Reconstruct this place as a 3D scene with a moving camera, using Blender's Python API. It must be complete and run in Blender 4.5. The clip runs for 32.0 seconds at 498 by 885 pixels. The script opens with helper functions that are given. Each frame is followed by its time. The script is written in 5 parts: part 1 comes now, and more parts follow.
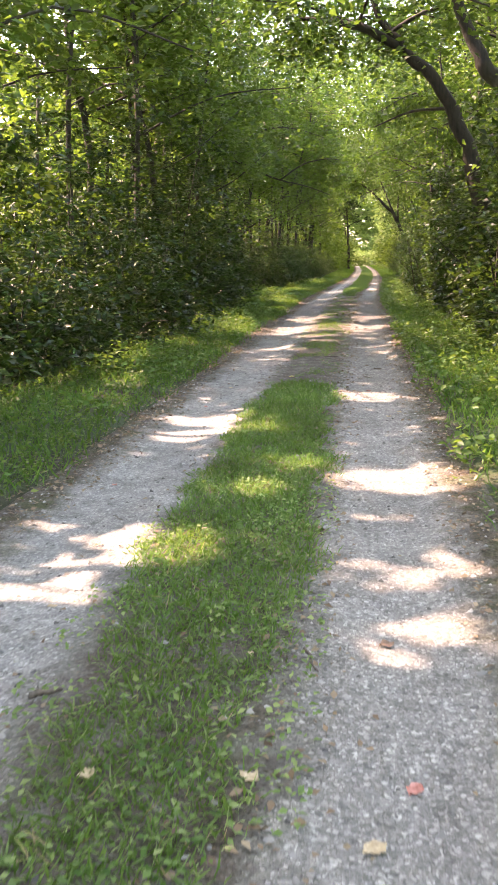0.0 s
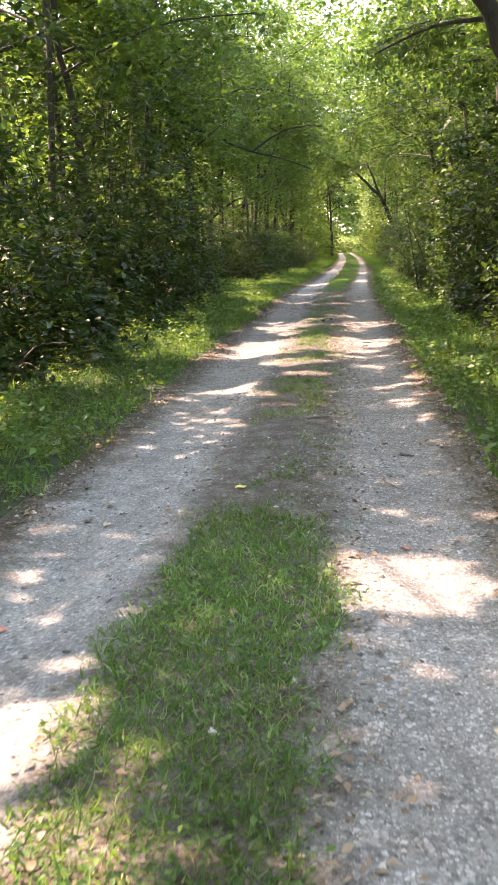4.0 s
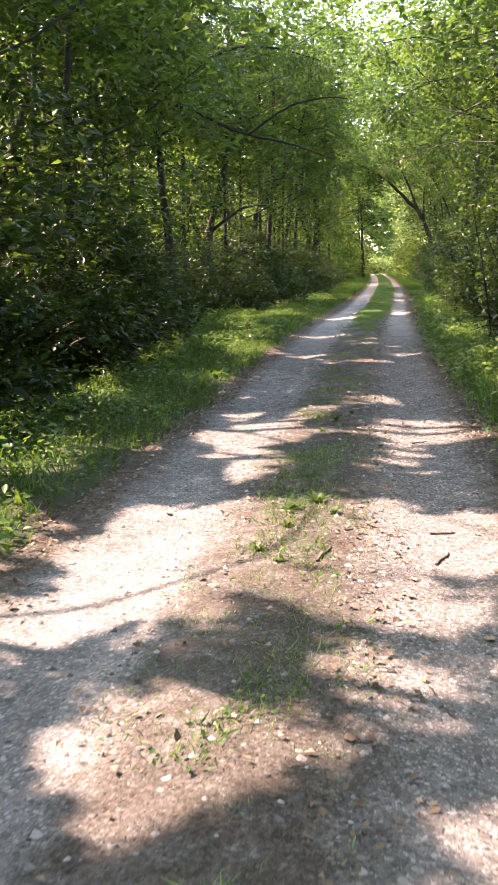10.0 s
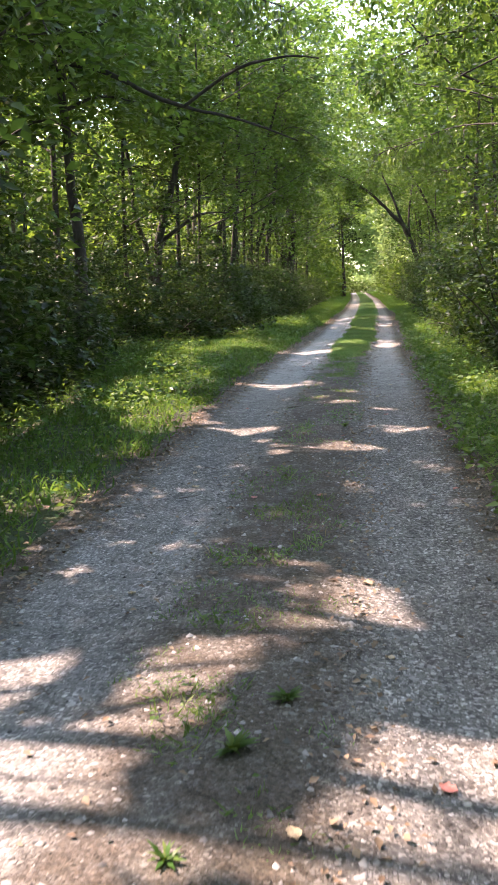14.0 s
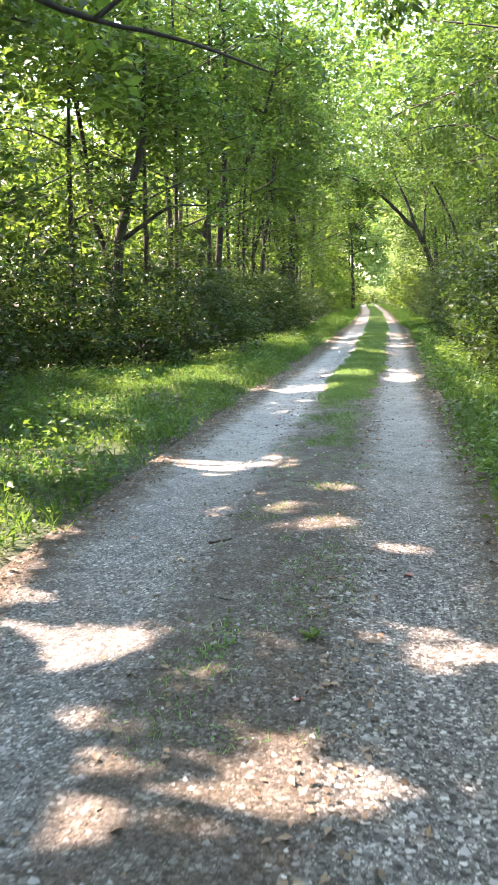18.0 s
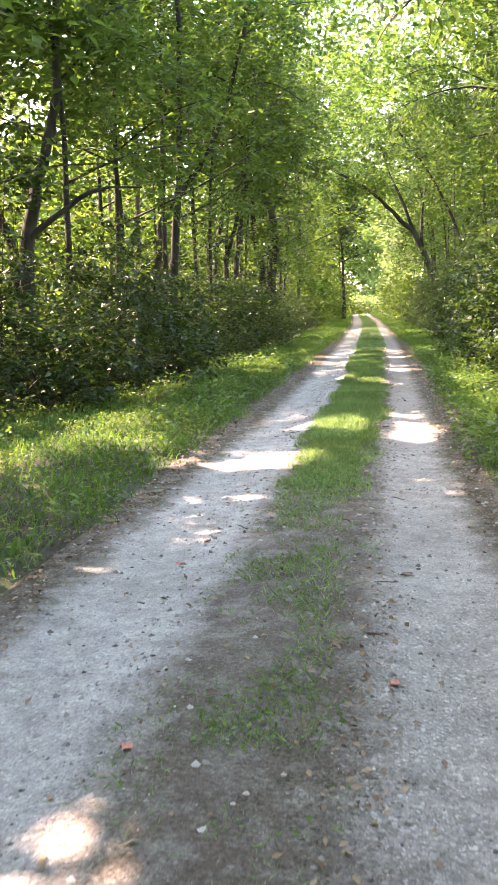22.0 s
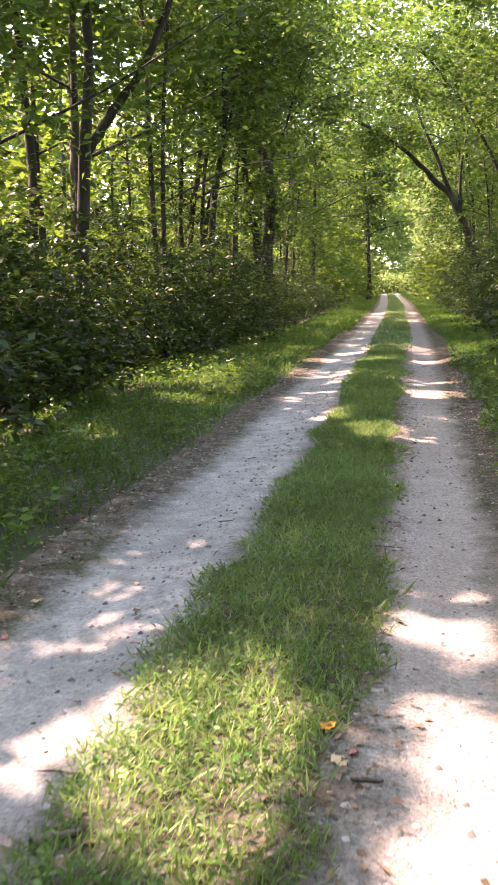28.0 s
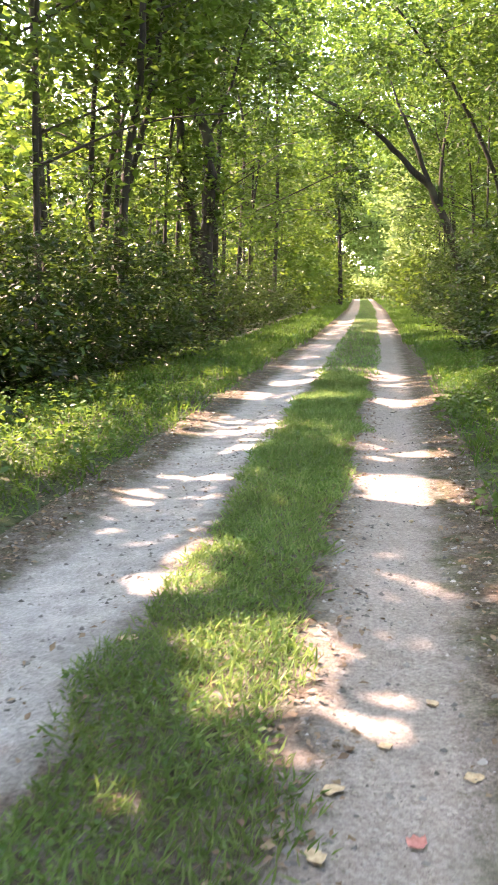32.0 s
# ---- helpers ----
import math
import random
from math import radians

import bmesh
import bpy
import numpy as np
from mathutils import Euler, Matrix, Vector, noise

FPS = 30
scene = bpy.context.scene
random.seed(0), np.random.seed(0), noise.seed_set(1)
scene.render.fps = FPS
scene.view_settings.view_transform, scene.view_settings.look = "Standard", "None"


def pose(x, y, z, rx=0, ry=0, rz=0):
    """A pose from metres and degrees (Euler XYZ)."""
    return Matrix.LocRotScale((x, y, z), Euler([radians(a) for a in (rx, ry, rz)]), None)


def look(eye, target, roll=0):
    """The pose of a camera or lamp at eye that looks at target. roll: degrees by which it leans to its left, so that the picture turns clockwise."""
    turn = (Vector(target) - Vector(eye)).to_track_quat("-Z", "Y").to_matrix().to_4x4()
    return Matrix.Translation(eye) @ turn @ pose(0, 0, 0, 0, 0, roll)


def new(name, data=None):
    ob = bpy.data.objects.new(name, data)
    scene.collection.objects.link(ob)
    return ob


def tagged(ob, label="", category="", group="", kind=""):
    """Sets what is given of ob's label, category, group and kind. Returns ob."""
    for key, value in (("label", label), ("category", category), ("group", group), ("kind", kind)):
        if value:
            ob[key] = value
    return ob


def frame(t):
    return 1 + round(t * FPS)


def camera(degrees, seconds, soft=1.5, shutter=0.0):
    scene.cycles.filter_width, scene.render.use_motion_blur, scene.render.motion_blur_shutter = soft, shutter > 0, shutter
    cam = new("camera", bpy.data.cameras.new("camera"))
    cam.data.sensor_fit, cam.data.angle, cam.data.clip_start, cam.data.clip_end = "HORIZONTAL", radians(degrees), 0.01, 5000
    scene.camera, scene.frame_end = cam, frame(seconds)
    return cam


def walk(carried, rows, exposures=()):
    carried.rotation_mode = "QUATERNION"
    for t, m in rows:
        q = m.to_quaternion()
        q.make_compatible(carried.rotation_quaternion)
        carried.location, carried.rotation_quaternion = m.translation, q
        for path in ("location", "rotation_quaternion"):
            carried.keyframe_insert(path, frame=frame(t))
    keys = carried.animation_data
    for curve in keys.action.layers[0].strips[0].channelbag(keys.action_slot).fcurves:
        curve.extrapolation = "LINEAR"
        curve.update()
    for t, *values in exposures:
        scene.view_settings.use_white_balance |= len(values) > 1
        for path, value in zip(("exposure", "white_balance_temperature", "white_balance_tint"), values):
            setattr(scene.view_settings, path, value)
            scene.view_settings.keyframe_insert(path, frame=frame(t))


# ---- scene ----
cam = camera(30.9, 32.0, soft=1.5, shutter=0.25)
METRES, EYE, TILT, LEAN, TURN = 48.4, 1.5, 0.0, 0.0, 7.6
ROWS = [
    (0.0, 0.0, 0.0, 0.0, -0.39, -11.34, 1.94),
    (0.5, 0.001, 0.0159, 0.0006, -1.41, -11.12, 1.55),
    (1.0, 0.0034, 0.0311, 0.0004, -1.79, -11.17, 1.46),
    (1.5, 0.005, 0.0469, 0.0009, -2.2, -10.63, 1.38),
    (2.0, 0.0071, 0.0622, 0.0008, -2.17, -10.81, 1.67),
    (2.5, 0.0079, 0.078, 0.0006, -2.02, -11.19, 2.11),
    (4.5, 0.0136, 0.1413, 0.0002, -1.46, -12.24, 2.33),
    (5.0, 0.0164, 0.1578, 0.0002, -1.85, -12.13, 1.86),
    (5.5, 0.019, 0.1735, 0.0003, -1.81, -12.4, 1.79),
    (6.0, 0.0211, 0.1898, 0.0007, -2.21, -12.02, 2.02),
    (6.5, 0.0235, 0.2058, 0.001, -2.31, -12.14, 2.45),
    (7.0, 0.0255, 0.2219, 0.0012, -3.06, -12.21, 2.61),
    (7.5, 0.0264, 0.2377, 0.0007, -2.3, -12.58, 2.97),
    (8.0, 0.0274, 0.2535, 0.0008, -1.93, -12.39, 2.95),
    (8.5, 0.0305, 0.2689, 0.001, -1.56, -11.88, 2.68),
    (9.0, 0.0322, 0.2845, 0.0009, -0.64, -11.33, 2.43),
    (9.5, 0.035, 0.3, 0.0007, -0.28, -11.04, 2.22),
    (10.0, 0.0357, 0.3157, 0.0004, 0.49, -10.87, 2.1),
    (10.5, 0.038, 0.3312, 0.0005, 0.41, -10.92, 1.96),
    (11.0, 0.0396, 0.3468, 0.0003, 0.23, -11.23, 1.97),
    (11.5, 0.0422, 0.3629, 0.0003, -0.43, -11.14, 2.0),
    (12.0, 0.0437, 0.3783, 0.0002, -0.63, -11.02, 2.11),
    (12.5, 0.0454, 0.3937, 0.0007, -0.87, -10.74, 2.17),
    (13.0, 0.0473, 0.409, 0.0006, -0.62, -10.53, 2.18),
    (13.5, 0.0496, 0.4251, 0.0011, -0.69, -10.02, 1.94),
    (14.0, 0.0522, 0.4402, 0.0009, -0.61, -9.83, 1.71),
    (14.5, 0.0543, 0.4562, 0.0011, -0.65, -9.4, 1.47),
    (16.5, 0.0621, 0.512, 0.0015, -0.27, -9.36, 1.08),
    (17.0, 0.0653, 0.5286, 0.0014, -0.43, -9.31, 1.21),
    (17.5, 0.0674, 0.5446, 0.001, -0.18, -9.56, 1.22),
    (18.0, 0.0698, 0.5602, 0.0008, 0.07, -9.17, 1.1),
    (18.5, 0.0709, 0.5762, 0.0005, 1.26, -9.17, 0.95),
    (19.0, 0.0728, 0.5925, 0.0002, 1.53, -9.19, 0.75),
    (19.5, 0.0737, 0.608, 0.0001, 1.91, -9.66, 0.74),
    (20.0, 0.075, 0.624, 0.0004, 0.84, -9.36, 0.7),
    (20.5, 0.0769, 0.6394, 0.0003, 0.2, -9.8, 0.93),
    (21.0, 0.08, 0.6553, 0.0008, -1.52, -9.59, 0.79),
    (21.5, 0.0834, 0.6701, 0.0007, -0.98, -9.41, 1.15),
    (22.0, 0.0856, 0.6856, 0.0011, -0.43, -8.55, 1.62),
    (22.5, 0.0881, 0.7008, 0.0012, 1.28, -8.54, 2.5),
    (23.0, 0.0896, 0.7165, 0.001, 2.48, -7.8, 3.1),
    (23.5, 0.0921, 0.7317, 0.0008, 2.36, -8.36, 3.26),
    (24.0, 0.0946, 0.7476, 0.0006, 1.25, -8.54, 2.75),
    (24.5, 0.0988, 0.762, 0.0009, -0.06, -8.66, 1.73),
    (25.0, 0.1016, 0.777, 0.0005, -0.29, -9.55, 0.64),
    (25.5, 0.1054, 0.7926, 0.0006, -0.1, -9.55, -0.16),
    (27.5, 0.115, 0.8503, 0.001, 1.77, -9.35, 1.12),
    (28.0, 0.117, 0.8658, 0.0008, 1.49, -9.86, 1.36),
    (28.5, 0.1192, 0.882, 0.0008, 0.85, -9.95, 1.21),
    (29.0, 0.1231, 0.8968, 0.0008, 0.5, -10.07, 1.03),
    (29.5, 0.1257, 0.9128, 0.0004, 0.7, -9.39, 0.89),
    (30.0, 0.1288, 0.9276, 0.0005, 0.91, -9.02, 0.79),
    (30.5, 0.1305, 0.943, 0.0, 1.3, -8.92, 0.68),
    (31.0, 0.1332, 0.9584, -0.0001, 0.95, -9.03, 0.49),
    (31.5, 0.135, 0.9735, -0.0003, 0.96, -9.43, 0.4),
    (32.0, 0.1384, 0.989, -0.0004, 0.0, -9.71, 0.27),
]
walk(cam, [(t, pose(0, 0, EYE, TILT, LEAN, TURN) @ pose(METRES * x, METRES * y, METRES * z, 90 + pitch, roll, yaw)) for t, x, y, z, yaw, pitch, roll in ROWS],
     [(0.0, 3.75, 9400, 21), (2.0, 3.7, 9200, 18), (6.0, 3.9, 8700, 19), (9.0, 3.82, 8300, 20), (10.0, 3.55, 8200, 19), (11.0, 3.7, 8000, 20), (13.0, 3.5, 7800, 17), (14.5, 3.5, 7800, 17), (17.0, 4.28, 7800, 10), (20.0, 4.1, 8000, 13), (23.0, 4.3, 8700, 23), (25.0, 4.0, 8800, 25), (28.0, 3.7, 8600, 25), (30.0, 4.25, 8300, 16), (32.0, 4.2, 8800, 21)])

# ---- light ----
SUN_EL, SUN_AZ = 50.0, -76.0
TO_SUN = Vector((math.sin(radians(SUN_AZ)) * math.cos(radians(SUN_EL)), math.cos(radians(SUN_AZ)) * math.cos(radians(SUN_EL)), math.sin(radians(SUN_EL))))
world = bpy.data.worlds.new("world")
scene.world = world
world.use_nodes = True
sky = world.node_tree.nodes.new("ShaderNodeTexSky")
sky.sky_type, sky.sun_disc = "NISHITA", False
sky.sun_elevation, sky.sun_rotation = radians(SUN_EL), radians(SUN_AZ)
backdrop_node = world.node_tree.nodes["Background"]
backdrop_node.inputs["Strength"].default_value = 0.15
world.node_tree.links.new(sky.outputs["Color"], backdrop_node.inputs["Color"])
sun = new("sun", bpy.data.lights.new("sun", "SUN"))
sun.data.energy, sun.data.angle, sun.data.color = 2.3, radians(0.55), (1.0, 0.815, 0.81)
sun.matrix_world = look(TO_SUN * 60, (0, 0, 0))


# ---- the plan ----
ROAD_Y = np.array([-30, 5, 20, 33, 42, 48, 54, 65, 75, 90, 110, 150, 200, 420])
ROAD_X = np.array([-0.72, -0.76, -0.84, -0.84, -0.70, -0.48, -0.36, -0.17, -0.06, 0.0, 0.0, -0.45, -1.1, -4.0])
GRASS_Y = np.array([-9, 0, 3, 4, 5, 10, 11, 12.5, 14, 15.3, 16.5, 18, 20, 21.5, 23, 25, 26, 28, 30, 33, 35, 37, 39, 41, 43, 70, 200])
GRASS_G = np.array([0.75, 0.72, 0.7, 0.76, 0.9, 0.8, 0.5, 0.2, 0.28, 0.45, 0.3, 0.13, 0.22, 0.38, 0.2, 0.12, 0.25, 0.3, 0.1, 0.04, 0.28, 0.42, 0.4, 0.62, 0.9, 1, 1])
PALE_Y = np.array([-9, 9, 13, 17, 26, 29, 33, 36, 40, 64, 84, 200])
PALE_P = np.array([0.42, 0.45, 0.4, 0.4, 0.15, 0.06, 0.04, 0.6, 0.85, 0.75, 0.3, 0.2])
LEFT_Y = np.array([-20, 8, 13, 20, 32, 37, 41, 44, 46, 49, 60, 72, 90, 110, 200])
LEFT_X = np.array([-4.1, -4.0, -3.8, -3.8, -3.95, -4.9, -6.3, -6.2, -4.6, -3.8, -3.7, -3.5, -3.5, -3.3, -4.2])
RIGHT_Y = np.array([-20, 10, 14, 19, 25, 30, 37, 47, 58, 70, 92, 110, 200])
RIGHT_X = np.array([1.6, 1.55, 1.5, 1.5, 1.7, 1.15, 1.6, 1.7, 2.5, 2.9, 2.75, 2.6, 2.2])


def centre(y):
    return np.interp(y, ROAD_Y, ROAD_X)


def middle(y):
    """How far the grass strip lies off the middle of the track."""
    return np.interp(y, [4, 12, 34, 40], [0.04, 0.02, 0.04, 0.11])


def lattice(x, y, size, seed):
    """Smooth value noise from 0 to 1."""
    grid = np.random.RandomState(seed).rand(64, 64)
    a, b = np.asarray(x) / size + 1000.37, np.asarray(y) / size + 1000.71
    i, j = np.floor(a).astype(int), np.floor(b).astype(int)
    u, v = a - i, b - j
    u, v = u * u * (3 - 2 * u), v * v * (3 - 2 * v)
    g = lambda p, q: grid[p % 64, q % 64]
    return (g(i, j) * (1 - u) + g(i + 1, j) * u) * (1 - v) + (g(i, j + 1) * (1 - u) + g(i + 1, j + 1) * u) * v


def ground_z(x, y):
    x, y = np.asarray(x, float), np.asarray(y, float)
    u = x - centre(y)
    z = -0.035 * np.exp(-((u + 0.92) / 0.33) ** 2) - 0.035 * np.exp(-((u - 0.92) / 0.33) ** 2)
    z = z + 0.018 * np.exp(-(u / 0.4) ** 2) + 0.05 * np.clip((np.abs(u) - 1.45) / 1.2, 0, 1)
    z = z + 0.02 * (lattice(x, y, 0.9, 3) - 0.5) + np.clip((np.abs(u) - 2.4) / 4, 0, 1) * 0.35 * (lattice(x, y, 5, 4) - 0.5)
    return z


# ---- materials ----
def material(name):
    m = bpy.data.materials.new(name)
    m.use_nodes = True
    return m, m.node_tree.nodes, m.node_tree.links


def node(nodes, kind, **values):
    n = nodes.new(kind)
    for key, value in values.items():
        n.inputs[key].default_value = value
    return n


def ramp(nodes, stops):
    n = nodes.new("ShaderNodeValToRGB")
    while len(n.color_ramp.elements) < len(stops):
        n.color_ramp.elements.new(0.5)
    for e, (p, c) in zip(n.color_ramp.elements, stops):
        e.position, e.color = p, (*c, 1)
    return n


def mixed(nodes, links, fac, a, b):
    n = nodes.new("ShaderNodeMix")
    n.data_type = "RGBA"
    for socket, value in ((n.inputs[0], fac), (n.inputs[6], a), (n.inputs[7], b)):
        if hasattr(value, "is_linked"):
            links.new(value, socket)
        else:
            socket.default_value = value if isinstance(value, float) else (*value, 1)
    return n.outputs[2]


def maths(nodes, links, op, a, b=0.0, clamp=False):
    n = nodes.new("ShaderNodeMath")
    n.operation, n.use_clamp = op, clamp
    for socket, value in ((n.inputs[0], a), (n.inputs[1], b)):
        if hasattr(value, "is_linked"):
            links.new(value, socket)
        else:
            socket.default_value = value
    return n.outputs[0]


def leaf_material(name, dark, mid, light, through_light, rough=0.42, thin=0.45):
    m, nodes, links = material(name)
    info, geo = nodes.new("ShaderNodeObjectInfo"), nodes.new("ShaderNodeNewGeometry")
    tint = ramp(nodes, [(0.0, dark), (0.66, mid), (1.0, light)])
    links.new(geo.outputs["Random Per Island"], tint.inputs[0])
    big = node(nodes, "ShaderNodeTexNoise", Scale=0.7, Detail=3.0)
    links.new(geo.outputs["Position"], big.inputs["Vector"])
    hue = nodes.new("ShaderNodeHueSaturation")
    links.new(maths(nodes, links, "MULTIPLY_ADD", info.outputs["Random"], 0.05), hue.inputs["Hue"])
    hue.inputs["Hue"].links[0].from_node.inputs[2].default_value = 0.468
    links.new(maths(nodes, links, "MULTIPLY_ADD", big.outputs[0], 2.2), hue.inputs["Value"])
    hue.inputs["Value"].links[0].from_node.inputs[2].default_value = -0.12
    links.new(tint.outputs[0], hue.inputs["Color"])
    bsdf = nodes["Principled BSDF"]
    links.new(hue.outputs[0], bsdf.inputs["Base Color"])
    bsdf.inputs["Roughness"].default_value = rough
    bsdf.inputs["Specular IOR Level"].default_value = 0.22
    trans = nodes.new("ShaderNodeBsdfTranslucent")
    glow = nodes.new("ShaderNodeMix")
    glow.data_type, glow.blend_type = "RGBA", "MIX"
    glow.inputs[0].default_value = 0.6
    glow.inputs[7].default_value = (*through_light, 1)
    links.new(hue.outputs[0], glow.inputs[6])
    links.new(glow.outputs[2], trans.inputs["Color"])
    mix = nodes.new("ShaderNodeMixShader")
    mix.inputs[0].default_value = thin
    links.new(bsdf.outputs[0], mix.inputs[1])
    links.new(trans.outputs[0], mix.inputs[2])
    links.new(mix.outputs[0], nodes["Material Output"].inputs["Surface"])
    return m


LEAF_TREE = leaf_material("tree_leaves", (0.008, 0.022, 0.006), (0.025, 0.058, 0.013), (0.075, 0.135, 0.03), (0.225, 0.37, 0.05), 0.4, 0.4)
# leaf tones darkened so the colour carries the shade of the thickets
LEAF_SHADED = leaf_material("shaded_leaves", (0.003, 0.009, 0.003), (0.009, 0.025, 0.007), (0.046, 0.092, 0.025), (0.17, 0.30, 0.04), 0.42, 0.22)
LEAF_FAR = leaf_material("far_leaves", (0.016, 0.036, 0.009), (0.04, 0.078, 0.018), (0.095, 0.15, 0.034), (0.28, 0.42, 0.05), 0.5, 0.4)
# paler tones put distant haze and sunlight into the leaf colour
LEAF_HAZY = leaf_material("hazy_far_leaves", (0.05, 0.092, 0.032), (0.10, 0.16, 0.052), (0.17, 0.24, 0.085), (0.36, 0.50, 0.14), 0.55, 0.5)
TURF = leaf_material("turf_blades", (0.045, 0.115, 0.038), (0.098, 0.205, 0.072), (0.24, 0.33, 0.145), (0.31, 0.48, 0.11), 0.5, 0.42)
GRASS = leaf_material("grass_blades", (0.019, 0.064, 0.015), (0.042, 0.115, 0.027), (0.105, 0.19, 0.052), (0.23, 0.40, 0.05), 0.5, 0.42)
STRAW = leaf_material("dry_grass_blades", (0.16, 0.13, 0.06), (0.26, 0.22, 0.11), (0.38, 0.33, 0.19), (0.40, 0.36, 0.16), 0.6, 0.4)
WEED = leaf_material("weed_leaves", (0.026, 0.07, 0.015), (0.052, 0.12, 0.026), (0.12, 0.19, 0.048), (0.24, 0.37, 0.045), 0.42, 0.36)


def bark_material(name, dark, light, moss=0.25):
    m, nodes, links = material(name)
    coord = nodes.new("ShaderNodeNewGeometry")
    mapping = node(nodes, "ShaderNodeMapping", Scale=(14, 14, 2.6))
    links.new(coord.outputs["Position"], mapping.inputs[0])
    grain = node(nodes, "ShaderNodeTexNoise", Scale=1.6, Detail=6.0, Roughness=0.65)
    links.new(mapping.outputs[0], grain.inputs["Vector"])
    patch = node(nodes, "ShaderNodeTexNoise", Scale=1.3, Detail=3.0)
    links.new(coord.outputs["Position"], patch.inputs["Vector"])
    tone = ramp(nodes, [(0.3, dark), (0.7, light)])
    links.new(grain.outputs[0], tone.inputs[0])
    spots = ramp(nodes, [(0.5, (0, 0, 0)), (0.72, (moss, moss, moss))])
    links.new(patch.outputs[0], spots.inputs[0])
    bsdf = nodes["Principled BSDF"]
    links.new(mixed(nodes, links, spots.outputs[0], tone.outputs[0], (0.16, 0.17, 0.11)), bsdf.inputs["Base Color"])
    bsdf.inputs["Roughness"].default_value = 0.9
    bump = node(nodes, "ShaderNodeBump", Strength=0.8, Distance=0.02)
    links.new(grain.outputs[0], bump.inputs["Height"])
    links.new(bump.outputs[0], bsdf.inputs["Normal"])
    return m


BARK = bark_material("bark_dark", (0.010, 0.008, 0.006), (0.036, 0.029, 0.022), 0.2)
BARK_PALE = bark_material("bark_pale", (0.04, 0.033, 0.024), (0.13, 0.108, 0.08), 0.35)


def road_material():
    m, nodes, links = material("gravel_track")
    pos = nodes.new("ShaderNodeNewGeometry").outputs["Position"]

    def attribute(name):
        n = nodes.new("ShaderNodeAttribute")
        n.attribute_name = name
        return n.outputs["Fac"]

    def noise(scale, detail=5.0, rough=0.65):
        n = node(nodes, "ShaderNodeTexNoise", Scale=scale, Detail=detail, Roughness=rough)
        links.new(pos, n.inputs["Vector"])
        return n

    def toned(value, stops):
        n = ramp(nodes, stops)
        links.new(value, n.inputs[0])
        return n.outputs[0]

    def times(a, b, fac=1.0):
        n = nodes.new("ShaderNodeMix")
        n.data_type, n.blend_type = "RGBA", "MULTIPLY"
        if hasattr(fac, "is_linked"):
            links.new(fac, n.inputs[0])
        else:
            n.inputs[0].default_value = fac
        links.new(a, n.inputs[6])
        links.new(b, n.inputs[7])
        return n.outputs[2]

    pale, grassy, tan = attribute("pale"), attribute("grassy"), attribute("tan")
    grit, sand = noise(55.0, 6.0, 0.72), noise(260.0, 3.0, 0.7)
    blotch, wide, edge = noise(6.0, 5.0, 0.7), noise(1.0, 5.0, 0.6), noise(3.2, 6.0, 0.7)
    warp = nodes.new("ShaderNodeVectorMath")
    warp.operation = "MULTIPLY_ADD"
    links.new(grit.outputs["Color"], warp.inputs[0])
    warp.inputs[1].default_value = (0.012, 0.012, 0.012)
    links.new(pos, warp.inputs[2])
    # crushed fines underneath, then chips of three sizes pressed into them
    fines = toned(sand.outputs[0], [(0.3, (0.075, 0.073, 0.067)), (0.52, (0.15, 0.146, 0.134)), (0.72, (0.26, 0.252, 0.23))])
    stone_tones = [(0.0, (0.022, 0.022, 0.021)), (0.35, (0.09, 0.089, 0.084)), (0.65, (0.22, 0.217, 0.203)), (1.0, (0.50, 0.49, 0.46))]
    gravel, height = fines, maths(nodes, links, "MULTIPLY", grit.outputs[0], 0.5)
    for scale, share in ((120.0, 0.8), (58.0, 0.64), (34.0, 0.42)):
        chips = node(nodes, "ShaderNodeTexVoronoi", Scale=scale)
        chips.voronoi_dimensions = "2D"
        links.new(warp.outputs[0], chips.inputs["Vector"])
        split = nodes.new("ShaderNodeSeparateColor")
        links.new(chips.outputs["Color"], split.inputs[0])
        # loose where the wheels don't run
        bare = maths(nodes, links, "SUBTRACT", share, maths(nodes, links, "MULTIPLY", pale, 0.2))
        reach = maths(nodes, links, "MULTIPLY", maths(nodes, links, "SUBTRACT", split.outputs[0], maths(nodes, links, "SUBTRACT", 1.0, bare)), 1.6)
        proud = maths(nodes, links, "MULTIPLY", maths(nodes, links, "SUBTRACT", reach, chips.outputs["Distance"]), 9.0, True)
        # a darkened ring in the colour gives the shade around each chip
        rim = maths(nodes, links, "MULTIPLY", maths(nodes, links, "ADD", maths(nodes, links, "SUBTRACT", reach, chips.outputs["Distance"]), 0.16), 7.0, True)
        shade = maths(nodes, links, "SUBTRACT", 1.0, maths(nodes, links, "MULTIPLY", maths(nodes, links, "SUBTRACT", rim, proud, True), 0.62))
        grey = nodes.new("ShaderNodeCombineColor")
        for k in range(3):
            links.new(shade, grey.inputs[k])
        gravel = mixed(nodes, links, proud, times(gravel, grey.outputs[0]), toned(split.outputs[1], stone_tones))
        height = maths(nodes, links, "ADD", height, maths(nodes, links, "MULTIPLY", proud, 26.0 / scale))
    # pale dust packed into the wheel lines
    powder = toned(maths(nodes, links, "ADD", maths(nodes, links, "MULTIPLY", grit.outputs[0], 0.6), maths(nodes, links, "MULTIPLY", sand.outputs[0], 0.4)), [(0.3, (0.16, 0.162, 0.16)), (0.5, (0.38, 0.382, 0.372)), (0.72, (0.64, 0.64, 0.62))])
